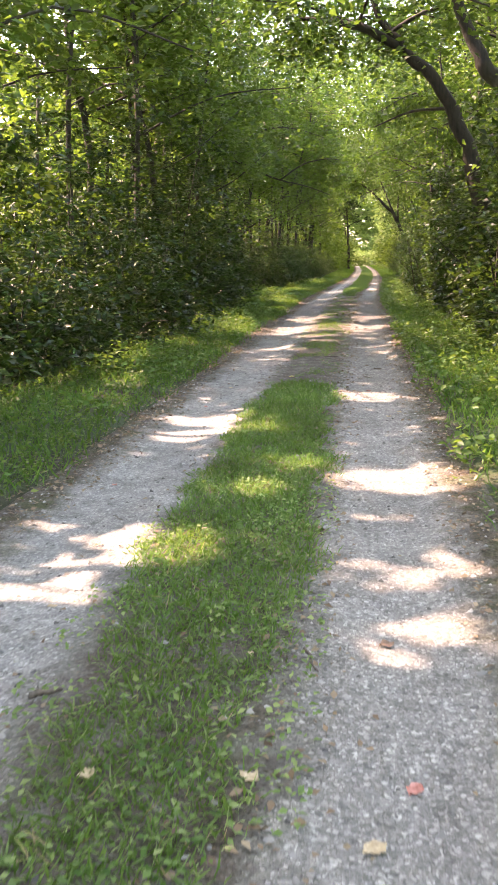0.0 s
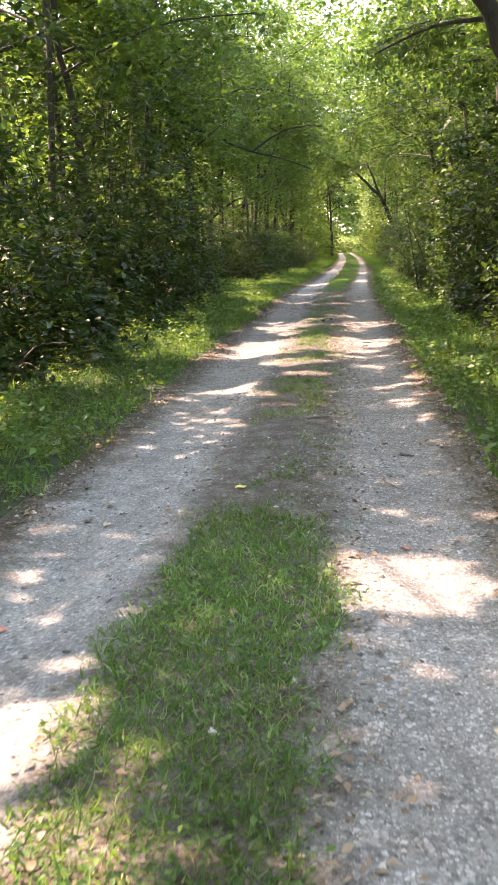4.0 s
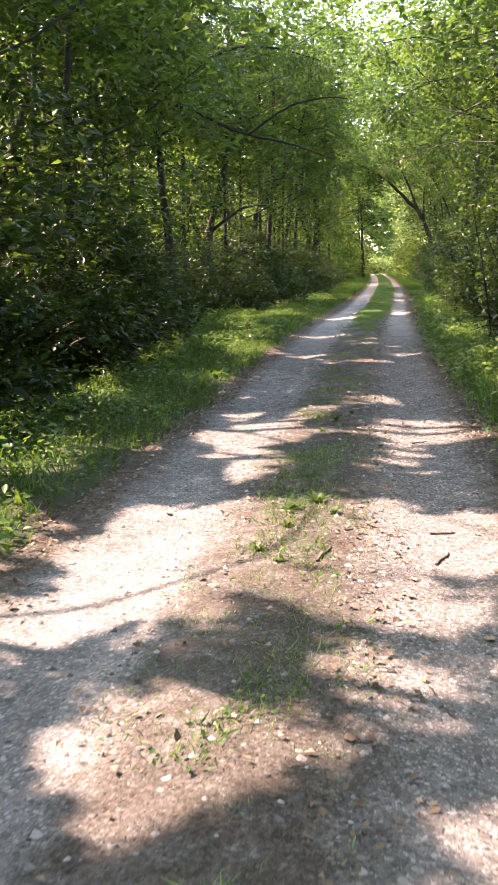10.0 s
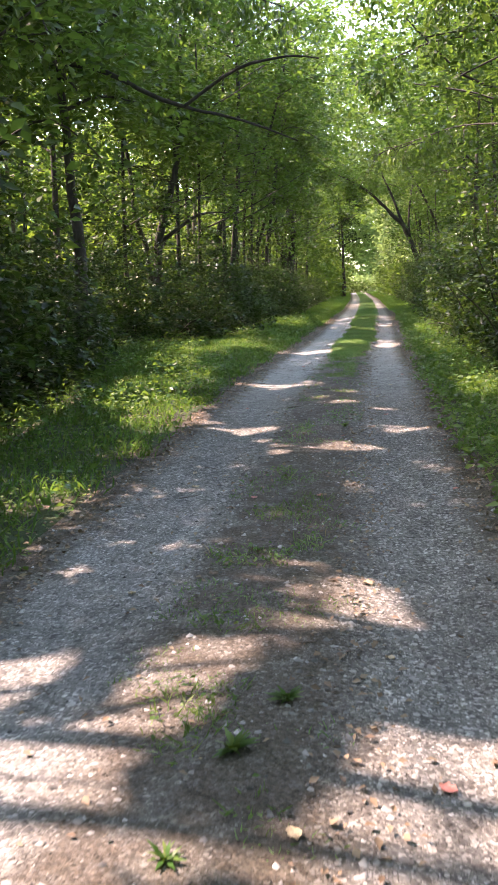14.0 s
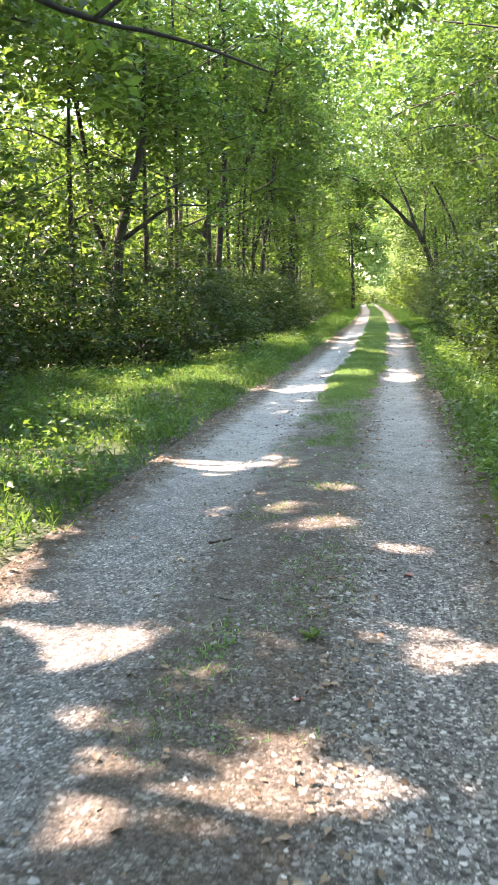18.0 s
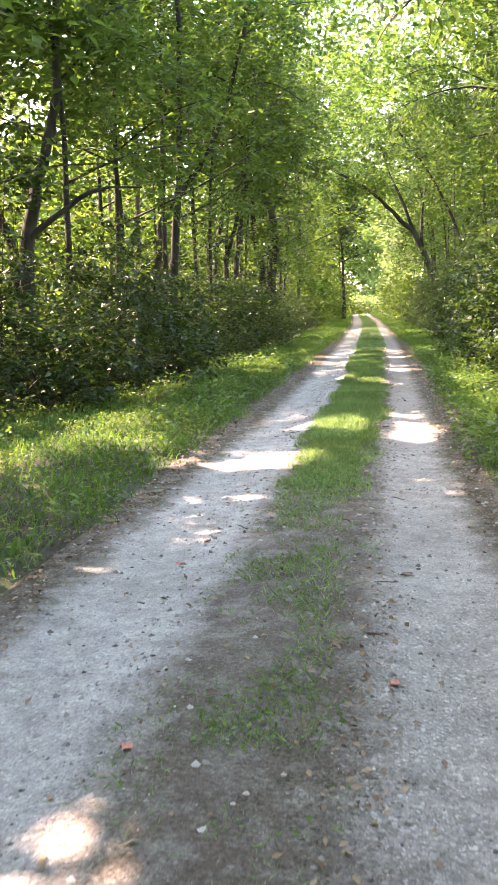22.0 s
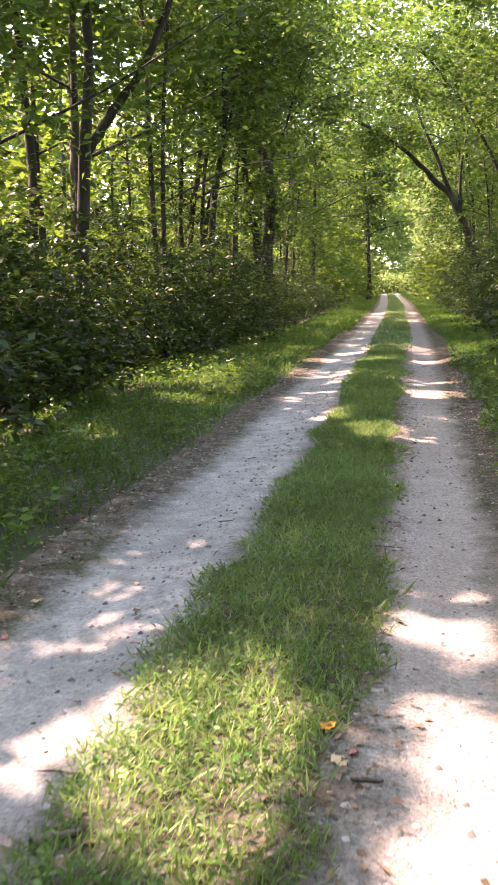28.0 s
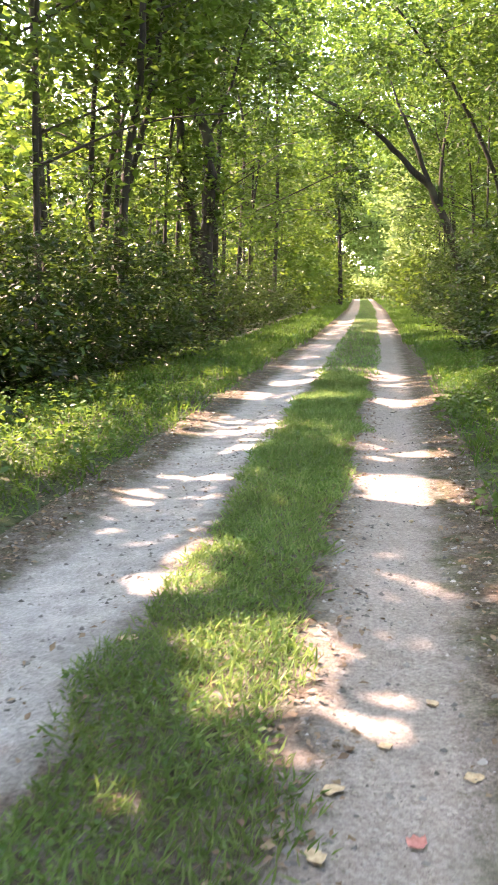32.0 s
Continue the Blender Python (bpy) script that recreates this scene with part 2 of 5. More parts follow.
    gravel = mixed(nodes, links, maths(nodes, links, "MULTIPLY", pale, 0.78), gravel, powder)
    gravel = times(gravel, toned(blotch.outputs[0], [(0.3, (0.60, 0.59, 0.575)), (0.5, (0.97, 0.97, 0.97)), (0.7, (1.28, 1.27, 1.25))]), 0.8)
    gravel = times(gravel, toned(wide.outputs[0], [(0.3, (0.74, 0.73, 0.71)), (0.7, (1.2, 1.2, 1.2))]), 0.8)
    clay = toned(grit.outputs[0], [(0.3, (0.17, 0.14, 0.12)), (0.5, (0.31, 0.27, 0.24)), (0.7, (0.48, 0.43, 0.38))])
    gravel = mixed(nodes, links, maths(nodes, links, "MULTIPLY", tan, 0.8), gravel, clay)
    # earth along the edges and under the grass strip, with stones left in it
    soil = toned(grit.outputs[0], [(0.3, (0.022, 0.016, 0.011)), (0.5, (0.065, 0.05, 0.036)), (0.72, (0.16, 0.128, 0.095))])
    soil = mixed(nodes, links, maths(nodes, links, "MULTIPLY", toned(blotch.outputs[0], [(0.45, (0, 0, 0)), (0.62, (1, 1, 1))]), 0.28), soil, gravel)
    green = toned(grit.outputs[0], [(0.35, (0.03, 0.055, 0.015)), (0.7, (0.085, 0.125, 0.04))])
    cover = toned(edge.outputs[0], [(0.46, (0, 0, 0)), (0.64, (0.55, 0.55, 0.55))])
    earth = mixed(nodes, links, maths(nodes, links, "MULTIPLY", cover, grassy), soil, green)
    wob = maths(nodes, links, "MULTIPLY_ADD", edge.outputs[0], 0.5)
    wob.node.inputs[2].default_value = -0.25
    outer = maths(nodes, links, "MULTIPLY", maths(nodes, links, "SUBTRACT", maths(nodes, links, "ADD", maths(nodes, links, "ABSOLUTE", attribute("across")), wob), 1.12), 4.0, True)
    strip = maths(nodes, links, "ADD", maths(nodes, links, "ABSOLUTE", attribute("mid")), wob)
    inner = maths(nodes, links, "MULTIPLY", maths(nodes, links, "SUBTRACT", 0.58, strip), 4.0, True)
    inner = maths(nodes, links, "MULTIPLY", inner, maths(nodes, links, "MULTIPLY_ADD", grassy, 0.22))
    inner.node.inputs[1].links[0].from_node.inputs[2].default_value = 0.76
    dirt = maths(nodes, links, "MAXIMUM", outer, inner)
    bsdf = nodes["Principled BSDF"]
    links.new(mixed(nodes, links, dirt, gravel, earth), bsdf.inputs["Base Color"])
    bsdf.inputs["Roughness"].default_value = 0.9
    bsdf.inputs["Specular IOR Level"].default_value = 0.25
    bump = node(nodes, "ShaderNodeBump", Strength=0.9, Distance=0.022)
    links.new(height, bump.inputs["Height"])
    links.new(bump.outputs[0], bsdf.inputs["Normal"])
    return m


def ground_material():
    m, nodes, links = material("forest_floor")
    geo = nodes.new("ShaderNodeNewGeometry")
    litter = node(nodes, "ShaderNodeTexVoronoi", Scale=16.0)
    grain = node(nodes, "ShaderNodeTexNoise", Scale=18.0, Detail=6.0, Roughness=0.7)
    wide = node(nodes, "ShaderNodeTexNoise", Scale=0.8, Detail=4.0)
    for n in (litter, grain, wide):
        links.new(geo.outputs["Position"], n.inputs["Vector"])
    tone = ramp(nodes, [(0.0, (0.015, 0.011, 0.007)), (0.5, (0.032, 0.024, 0.016)), (1.0, (0.07, 0.052, 0.035))])
    links.new(litter.outputs["Color"], tone.inputs[0])
    moss = ramp(nodes, [(0.35, (0.016, 0.03, 0.008)), (0.7, (0.045, 0.07, 0.02))])
    links.new(grain.outputs[0], moss.inputs[0])
    mask = ramp(nodes, [(0.38, (0, 0, 0)), (0.52, (1, 1, 1))])
    links.new(wide.outputs[0], mask.inputs[0])
    bsdf = nodes["Principled BSDF"]
    links.new(mixed(nodes, links, mask.outputs[0], tone.outputs[0], moss.outputs[0]), bsdf.inputs["Base Color"])
    bsdf.inputs["Roughness"].default_value = 0.95
    bump = node(nodes, "ShaderNodeBump", Strength=1.0, Distance=0.03)
    links.new(grain.outputs[0], bump.inputs["Height"])
    links.new(bump.outputs[0], bsdf.inputs["Normal"])
    return m


def stone_material():
    m, nodes, links = material("loose_stone")
    geo = nodes.new("ShaderNodeNewGeometry")
    tone = ramp(nodes, [(0.0, (0.05, 0.049, 0.046)), (0.5, (0.16, 0.157, 0.148)), (0.85, (0.26, 0.254, 0.238)), (1.0, (0.36, 0.352, 0.33))])
    links.new(geo.outputs["Random Per Island"], tone.inputs[0])
    links.new(tone.outputs[0], nodes["Principled BSDF"].inputs["Base Color"])
    nodes["Principled BSDF"].inputs["Roughness"].default_value = 0.85
    return m


def dry_material(name, stops):
    m, nodes, links = material(name)
    geo = nodes.new("ShaderNodeNewGeometry")
    tone = ramp(nodes, stops)
    links.new(geo.outputs["Random Per Island"], tone.inputs[0])
    vein = node(nodes, "ShaderNodeTexNoise", Scale=60.0, Detail=4.0)
    links.new(geo.outputs["Position"], vein.inputs["Vector"])
    links.new(mixed(nodes, links, maths(nodes, links, "MULTIPLY", vein.outputs[0], 0.5), tone.outputs[0], (0.05, 0.035, 0.02)), nodes["Principled BSDF"].inputs["Base Color"])
    nodes["Principled BSDF"].inputs["Roughness"].default_value = 0.7
    return m


ROAD_MAT, GROUND_MAT, STONE_MAT = road_material(), ground_material(), stone_material()
LITTER_MAT = dry_material("dry_leaves", [(0.0, (0.10, 0.06, 0.035)), (0.5, (0.22, 0.15, 0.09)), (0.85, (0.24, 0.175, 0.11)), (1.0, (0.30, 0.235, 0.15))])


# ---- mesh tools ----
def tri_mesh(name, verts, faces, smooth=False):
    me = bpy.data.meshes.new(name)
    me.vertices.add(len(verts))
    me.vertices.foreach_set("co", np.asarray(verts, np.float32).ravel())
    n = faces.shape[1]
    me.loops.add(faces.size)
    me.loops.foreach_set("vertex_index", np.asarray(faces, np.int32).ravel())
    me.polygons.add(len(faces))
    me.polygons.foreach_set("loop_start", np.arange(0, faces.size, n, dtype=np.int32))
    if smooth:
        me.polygons.foreach_set("use_smooth", np.ones(len(faces), bool))
    me.update(calc_edges=True)
    return me


def solid(name, me, mat, parent=None, label=""):
    me.materials.append(mat)
    ob = new(name, me)
    if parent:
        ob.parent = parent
        ob.matrix_parent_inverse = Matrix.Translation(-parent.location)
    if label:
        ob["label"] = label
    return ob


def unit(v):
    return v / np.maximum(np.linalg.norm(v, axis=1, keepdims=True), 1e-6)


def leaf_arrays(base, along, facing, length, width, droop=0.12, blade=False):
    """Four corners a leaf: a fold down the middle, or a bend halfway up for a blade."""
    n = len(base)
    along = unit(along)
    side = unit(np.cross(facing, along))
    up = np.cross(along, side)
    length, width = np.broadcast_to(length, n)[:, None], np.broadcast_to(width, n)[:, None]
    v = np.empty((n, 4, 3))
    v[:, 0] = base
    mid = base + along * length * (0.5 if blade else 0.42)
    rise = up * length * (0.0 if blade else 0.07)
    v[:, 1] = mid + side * width / 2 + rise
    v[:, 2] = base + along * length - up * length * droop
    v[:, 3] = mid - side * width / 2 + rise
    k = np.arange(n)[:, None] * 4
    f = np.concatenate([k + [[0, 1, 3]], k + [[1, 2, 3]]] if blade else [k + [[0, 1, 2]], k + [[0, 2, 3]]])
    return v.reshape(-1, 3), f


def on_curve(pts, t):
    """The point at t along the smooth curve through pts."""
    pts = np.asarray(pts, float)
    i = int(min(max(t, 0), len(pts) - 1.001))
    w = t - i
    p0, p1, p2, p3 = pts[max(i - 1, 0)], pts[i], pts[i + 1], pts[min(i + 2, len(pts) - 1)]
    return 0.5 * (2 * p1 + (p2 - p0) * w + (2 * p0 - 5 * p1 + 4 * p2 - p3) * w ** 2 + (3 * p1 - p0 - 3 * p2 + p3) * w ** 3)


def tube_arrays(points, radii, sides=8, seed=0, rough=0.12):
    """A tapered, slightly knobbly limb along points."""
    rs = np.random.RandomState(seed)
    pts, rad = np.asarray(points, float), np.asarray(radii, float)
    t = np.linspace(0, len(pts) - 1, max(6, (len(pts) - 1) * 4 + 1))
    i = np.clip(t.astype(int), 0, len(pts) - 2)
    w = (t - i)[:, None]
    p0, p1, p2, p3 = pts[np.clip(i - 1, 0, None)], pts[i], pts[i + 1], pts[np.clip(i + 2, None, len(pts) - 1)]
    c = 0.5 * (2 * p1 + (p2 - p0) * w + (2 * p0 - 5 * p1 + 4 * p2 - p3) * w ** 2 + (3 * p1 - p0 - 3 * p2 + p3) * w ** 3)
    r = np.interp(t, np.arange(len(rad)), rad)
    c[1:-1] += rs.randn(len(c) - 2, 3) * r[1:-1, None] * 0.18
    d = unit(np.gradient(c, axis=0))
    ref = np.array([[0.3, 1.0, 0.2]])
    a = unit(np.cross(d, ref))
    b = np.cross(d, a)
    th = np.arange(sides) / sides * 2 * np.pi
    rr = r[:, None] * (1 + rough * rs.randn(len(c), sides) * 0.6)
    v = c[:, None] + a[:, None] * (rr * np.cos(th))[..., None] + b[:, None] * (rr * np.sin(th))[..., None]
    n = len(c)
    f = []
    q = np.arange(sides)
    for k in range(n - 1):
        f.append(np.stack([k * sides + q, k * sides + (q + 1) % sides, (k + 1) * sides + (q + 1) % sides, (k + 1) * sides + q], 1))
    return v.reshape(-1, 3), np.concatenate(f)


# crown gaps cut to fit the camera's view: ground x and y, half widths
FITTED_GAPS = []
FITTED_GAPS += [(0.31, 2.52, 0.1, 0.06), (0.21, 2.94, 0.1, 0.07), (0.28, 3.34, 0.17, 0.12), (0.11, 3.55, 0.16, 0.18), (0.37, 3.88, 0.1, 0.1), (-1.54, 4.03, 0.28, 0.35), (-1.84, 4.27, 0.08, 0.18), (0.11, 4.33, 0.21, 0.27), (0.34, 4.46, 0.14, 0.18), (-0.94, 4.57, 0.2, 0.31), (-1.36, 4.66, 0.26, 0.36), (0.16, 5.24, 0.2, 0.12), (0.47, 5.31, 0.2, 0.15), (-0.72, 5.57, 0.31, 0.22), (0.34, 6.08, 0.49, 0.36), (0.8, 6.08, 0.15, 0.48), (-0.44, 6.26, 0.16, 0.21), (-1.58, 7.67, 0.31, 0.26), (-1.16, 7.91, 0.31, 0.38), (-1.03, 7.91, 0.2, 0.33), (-1.64, 8.52, 0.5, 0.25), (0.07, 10.02, 0.43, 0.42)]
FITTED_GAPS += [(-0.84, 11.24, 0.1, 0.08), (-0.1, 11.29, 0.14, 0.1), (-0.87, 11.68, 0.09, 0.12), (0.28, 13.98, 0.08, 0.1), (-1.49, 14.08, 0.12, 0.11), (-1.6, 14.55, 0.16, 0.12), (0.06, 14.63, 0.1, 0.11), (0.26, 14.83, 0.13, 0.22), (0.11, 15.32, 0.07, 0.09), (-1.23, 15.43, 0.19, 0.14), (-1.72, 15.71, 0.19, 0.27), (-1.46, 15.92, 0.21, 0.35), (0.41, 16.46, 0.18, 0.3), (-0.79, 16.86, 0.32, 0.19), (0.93, 17.45, 0.24, 0.55), (-0.03, 17.56, 0.17, 0.15), (-1.04, 17.89, 0.26, 0.43), (-0.66, 17.94, 0.23, 0.19), (-0.28, 18.42, 0.2, 0.35), (-0.26, 18.42, 0.16, 0.25), (0.35, 18.67, 0.08, 0.2), (-2.74, 18.87, 0.61, 0.55)]
FITTED_GAPS += [(-1.9, 19.01, 0.55, 0.33), (-2.63, 20.12, 0.33, 0.55), (-0.84, 20.19, 1.39, 0.55), (-3.09, 20.53, 0.72, 0.55), (-1.22, 22.02, 0.15, 0.12), (-0.84, 22.08, 0.09, 0.07), (-0.1, 22.12, 0.1, 0.07), (-0.5, 22.2, 0.08, 0.08), (-1.38, 22.28, 0.14, 0.17), (-0.27, 22.41, 0.13, 0.17), (-1.38, 22.69, 0.22, 0.27), (0.02, 22.76, 0.07, 0.11), (-0.14, 22.91, 0.19, 0.15), (-1.72, 23.17, 0.16, 0.21), (-1.09, 23.35, 0.14, 0.14), (-0.71, 23.6, 0.22, 0.19), (-0.09, 23.88, 0.38, 0.43), (-1.44, 24.0, 0.36, 0.43), (-1.03, 24.53, 0.21, 0.43), (-1.88, 24.83, 0.14, 0.17), (-0.18, 24.94, 0.16, 0.15), (-0.37, 25.7, 0.22, 0.36)]
FITTED_GAPS += [(-0.7, 26.34, 0.16, 0.27), (-0.27, 28.28, 0.06, 0.07), (-0.22, 28.82, 0.05, 0.04), (-0.26, 29.28, 0.05, 0.06), (-0.72, 29.37, 0.07, 0.06), (-0.47, 29.4, 0.08, 0.07), (-0.43, 29.58, 0.05, 0.05), (-1.34, 29.6, 0.05, 0.08), (-0.99, 29.78, 0.1, 0.24), (-0.53, 29.88, 0.19, 0.25), (-0.22, 30.02, 0.13, 0.16), (-0.62, 30.06, 0.19, 0.3), (-0.88, 30.31, 0.06, 0.09), (-1.15, 30.35, 0.09, 0.08), (-0.71, 30.66, 0.07, 0.09), (-1.51, 30.86, 0.23, 0.33), (-0.06, 30.95, 0.11, 0.12), (-1.6, 31.01, 0.25, 0.39), (-1.05, 31.17, 0.08, 0.09), (0.21, 31.24, 0.26, 0.21), (-0.21, 31.27, 0.12, 0.08), (-0.22, 31.32, 0.12, 0.11)]
FITTED_GAPS += [(-2.62, 32.14, 0.49, 1.2), (-0.13, 32.66, 0.07, 0.06), (-1.0, 32.7, 0.04, 0.04), (-0.13, 32.93, 0.1, 0.12), (-0.34, 33.03, 0.04, 0.04), (-1.06, 33.14, 0.08, 0.07), (-0.64, 33.24, 0.21, 0.15), (-1.43, 33.65, 0.14, 0.18), (-0.79, 33.7, 0.11, 0.11), (-0.62, 33.78, 0.06, 0.06), (-0.01, 33.8, 0.09, 0.06), (-2.0, 33.96, 0.05, 0.06), (-1.1, 34.03, 0.12, 0.11), (-1.6, 34.14, 0.1, 0.1), (-0.05, 34.16, 0.08, 0.09), (-0.58, 34.33, 0.19, 0.19), (-1.63, 35.43, 0.6, 0.25), (-2.2, 35.74, 0.2, 0.13), (-1.09, 35.92, 0.14, 0.34), (0.29, 36.27, 0.07, 0.12), (-1.09, 40.72, 0.17, 0.15), (-1.52, 40.77, 0.29, 0.15)]
FITTED_GAPS += [(-0.78, 41.89, 0.14, 0.15), (-2.23, 42.33, 0.33, 0.39), (-1.22, 42.41, 0.58, 0.56), (-3.54, 44.22, 0.39, 0.82), (0.26, 44.58, 0.12, 0.15), (0.28, 44.67, 0.37, 0.93), (-0.48, 44.83, 0.26, 0.32), (0.21, 44.88, 0.19, 0.26), (-3.34, 45.06, 0.37, 0.82), (-0.34, 45.06, 0.17, 0.15), (-1.32, 45.15, 0.08, 0.12), (-0.69, 45.23, 0.49, 0.58), (-1.2, 45.34, 0.09, 0.06), (0.28, 45.46, 0.12, 0.12), (-1.52, 45.74, 0.06, 0.12), (-1.2, 45.96, 0.09, 0.09), (-0.56, 45.96, 0.07, 0.14), (0.32, 46.18, 0.25, 0.3), (-1.57, 46.24, 0.08, 0.1), (-1.27, 46.35, 0.08, 0.11), (0.41, 46.71, 0.14, 0.09), (-1.26, 46.74, 0.11, 0.11)]
FITTED_GAPS += [(-0.96, 46.75, 0.07, 0.09), (-0.45, 50.54, 0.14, 0.12), (-0.07, 50.99, 0.11, 0.14), (0.15, 51.18, 0.15, 0.18), (0.32, 51.31, 0.1, 0.13), (-0.04, 51.7, 0.26, 0.44), (-1.1, 51.86, 0.15, 0.12), (-0.55, 52.56, 0.15, 0.17), (0.65, 52.7, 0.22, 0.12), (-0.59, 52.95, 0.23, 0.57), (1.09, 54.62, 0.16, 0.31), (-1.44, 54.69, 0.21, 0.15), (0.64, 55.08, 0.34, 0.4), (-0.9, 55.26, 0.4, 0.19), (0.65, 56.43, 0.3, 0.23), (-0.66, 56.73, 0.37, 0.25), (-2.77, 57.57, 0.36, 0.85), (-1.79, 58.53, 0.26, 0.64), (0.65, 60.25, 0.33, 0.54), (-1.37, 60.83, 0.48, 0.54), (0.6, 63.7, 0.42, 0.55), (-2.33, 67.53, 0.67, 0.55)]
FITTED_GAPS += [(-3.31, 76.13, 0.61, 0.55), (-3.44, 79.4, 0.83, 0.55)]
FITTED_GAPS += [(-1.6, 23.7, 0.45, 0.4), (0.15, 23.65, 0.45, 0.35), (-1.4, 19.5, 0.55, 0.4), (-0.4, 19.4, 0.45, 0.32), (-1.6, 20.7, 0.6, 0.4), (0.1, 20.6, 0.5, 0.3), (-0.7, 20.95, 0.5, 0.25)]


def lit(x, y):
    """Where crowns are cut for sun: fitted to view near the track, random elsewhere."""
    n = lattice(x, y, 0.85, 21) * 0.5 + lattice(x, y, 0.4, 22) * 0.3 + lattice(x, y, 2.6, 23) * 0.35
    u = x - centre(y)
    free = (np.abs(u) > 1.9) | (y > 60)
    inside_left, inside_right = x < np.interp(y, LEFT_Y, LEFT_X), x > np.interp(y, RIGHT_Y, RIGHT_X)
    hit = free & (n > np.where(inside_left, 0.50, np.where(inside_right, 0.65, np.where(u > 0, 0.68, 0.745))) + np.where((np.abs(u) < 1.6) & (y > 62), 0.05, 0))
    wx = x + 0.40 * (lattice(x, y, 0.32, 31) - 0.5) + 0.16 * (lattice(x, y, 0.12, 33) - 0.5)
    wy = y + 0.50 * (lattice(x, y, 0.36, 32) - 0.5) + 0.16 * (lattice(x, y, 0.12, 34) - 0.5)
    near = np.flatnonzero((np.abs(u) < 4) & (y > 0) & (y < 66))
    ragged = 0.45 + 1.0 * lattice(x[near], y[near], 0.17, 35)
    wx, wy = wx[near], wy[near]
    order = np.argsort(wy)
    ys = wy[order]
    for gx, gy, a, b in FITTED_GAPS:
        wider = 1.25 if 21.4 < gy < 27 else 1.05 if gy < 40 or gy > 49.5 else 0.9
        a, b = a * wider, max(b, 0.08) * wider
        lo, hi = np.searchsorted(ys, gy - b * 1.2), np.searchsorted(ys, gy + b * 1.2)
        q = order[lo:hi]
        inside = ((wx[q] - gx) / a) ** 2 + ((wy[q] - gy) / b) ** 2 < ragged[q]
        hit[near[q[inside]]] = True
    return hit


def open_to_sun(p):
    """True for leaves kept; those in the cut sun gaps and openings are dropped."""
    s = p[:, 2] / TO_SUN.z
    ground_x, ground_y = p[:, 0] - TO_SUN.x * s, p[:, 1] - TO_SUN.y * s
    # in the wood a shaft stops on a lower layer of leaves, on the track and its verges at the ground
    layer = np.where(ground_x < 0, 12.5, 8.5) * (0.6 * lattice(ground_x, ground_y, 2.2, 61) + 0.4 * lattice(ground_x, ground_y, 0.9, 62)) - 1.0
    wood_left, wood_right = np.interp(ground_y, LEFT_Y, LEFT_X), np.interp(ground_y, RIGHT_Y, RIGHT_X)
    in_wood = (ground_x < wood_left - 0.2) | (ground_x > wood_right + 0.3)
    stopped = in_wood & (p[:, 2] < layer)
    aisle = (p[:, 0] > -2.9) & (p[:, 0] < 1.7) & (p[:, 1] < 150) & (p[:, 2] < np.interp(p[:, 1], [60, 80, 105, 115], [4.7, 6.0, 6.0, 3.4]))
    # opening cut high over the track so more skylight reaches it
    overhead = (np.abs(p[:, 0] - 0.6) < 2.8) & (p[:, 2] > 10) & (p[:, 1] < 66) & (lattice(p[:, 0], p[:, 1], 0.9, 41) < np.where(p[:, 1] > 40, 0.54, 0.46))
    # shafts cut through the crowns to bring sun onto the shrubs at the wood's edge
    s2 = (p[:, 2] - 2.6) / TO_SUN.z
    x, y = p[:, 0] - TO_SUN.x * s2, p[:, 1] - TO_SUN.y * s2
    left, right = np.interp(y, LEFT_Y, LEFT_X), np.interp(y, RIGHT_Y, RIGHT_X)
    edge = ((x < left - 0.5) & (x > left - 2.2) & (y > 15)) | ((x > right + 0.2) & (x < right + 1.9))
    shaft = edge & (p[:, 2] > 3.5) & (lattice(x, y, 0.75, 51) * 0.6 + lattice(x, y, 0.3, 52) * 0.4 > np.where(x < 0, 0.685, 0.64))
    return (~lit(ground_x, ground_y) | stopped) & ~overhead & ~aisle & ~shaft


def leaf_cloud(rs, centres, radii, per, size, flat=0.6, tilt=0.95, gaps=True):
    """Leaves in sprays: flattened clumps about centres."""
    n = len(centres)
    idx = np.repeat(np.arange(n), per)
    m = len(idx)
    d = unit(rs.randn(m, 3)) * (rs.rand(m, 1) ** 0.45)
    lean = rs.randn(n, 2)[idx] * 0.25
    off = d * radii[idx][:, None]
    off[:, 2] = off[:, 2] * flat + (off[:, 0] * lean[:, 0] + off[:, 1] * lean[:, 1])
    p = centres[idx] + off
    along = np.concatenate([off[:, :2] + rs.randn(m, 2) * 0.35 * radii[idx][:, None], rs.randn(m, 1) * 0.25 * radii[idx][:, None]], 1)
    face = np.concatenate([rs.randn(m, 2) * tilt, np.ones((m, 1))], 1)
    length = size * (0.65 + 0.7 * rs.rand(m))
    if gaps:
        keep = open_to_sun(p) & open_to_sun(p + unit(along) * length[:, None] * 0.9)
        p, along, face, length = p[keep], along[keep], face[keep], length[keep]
    return p, along, face, length


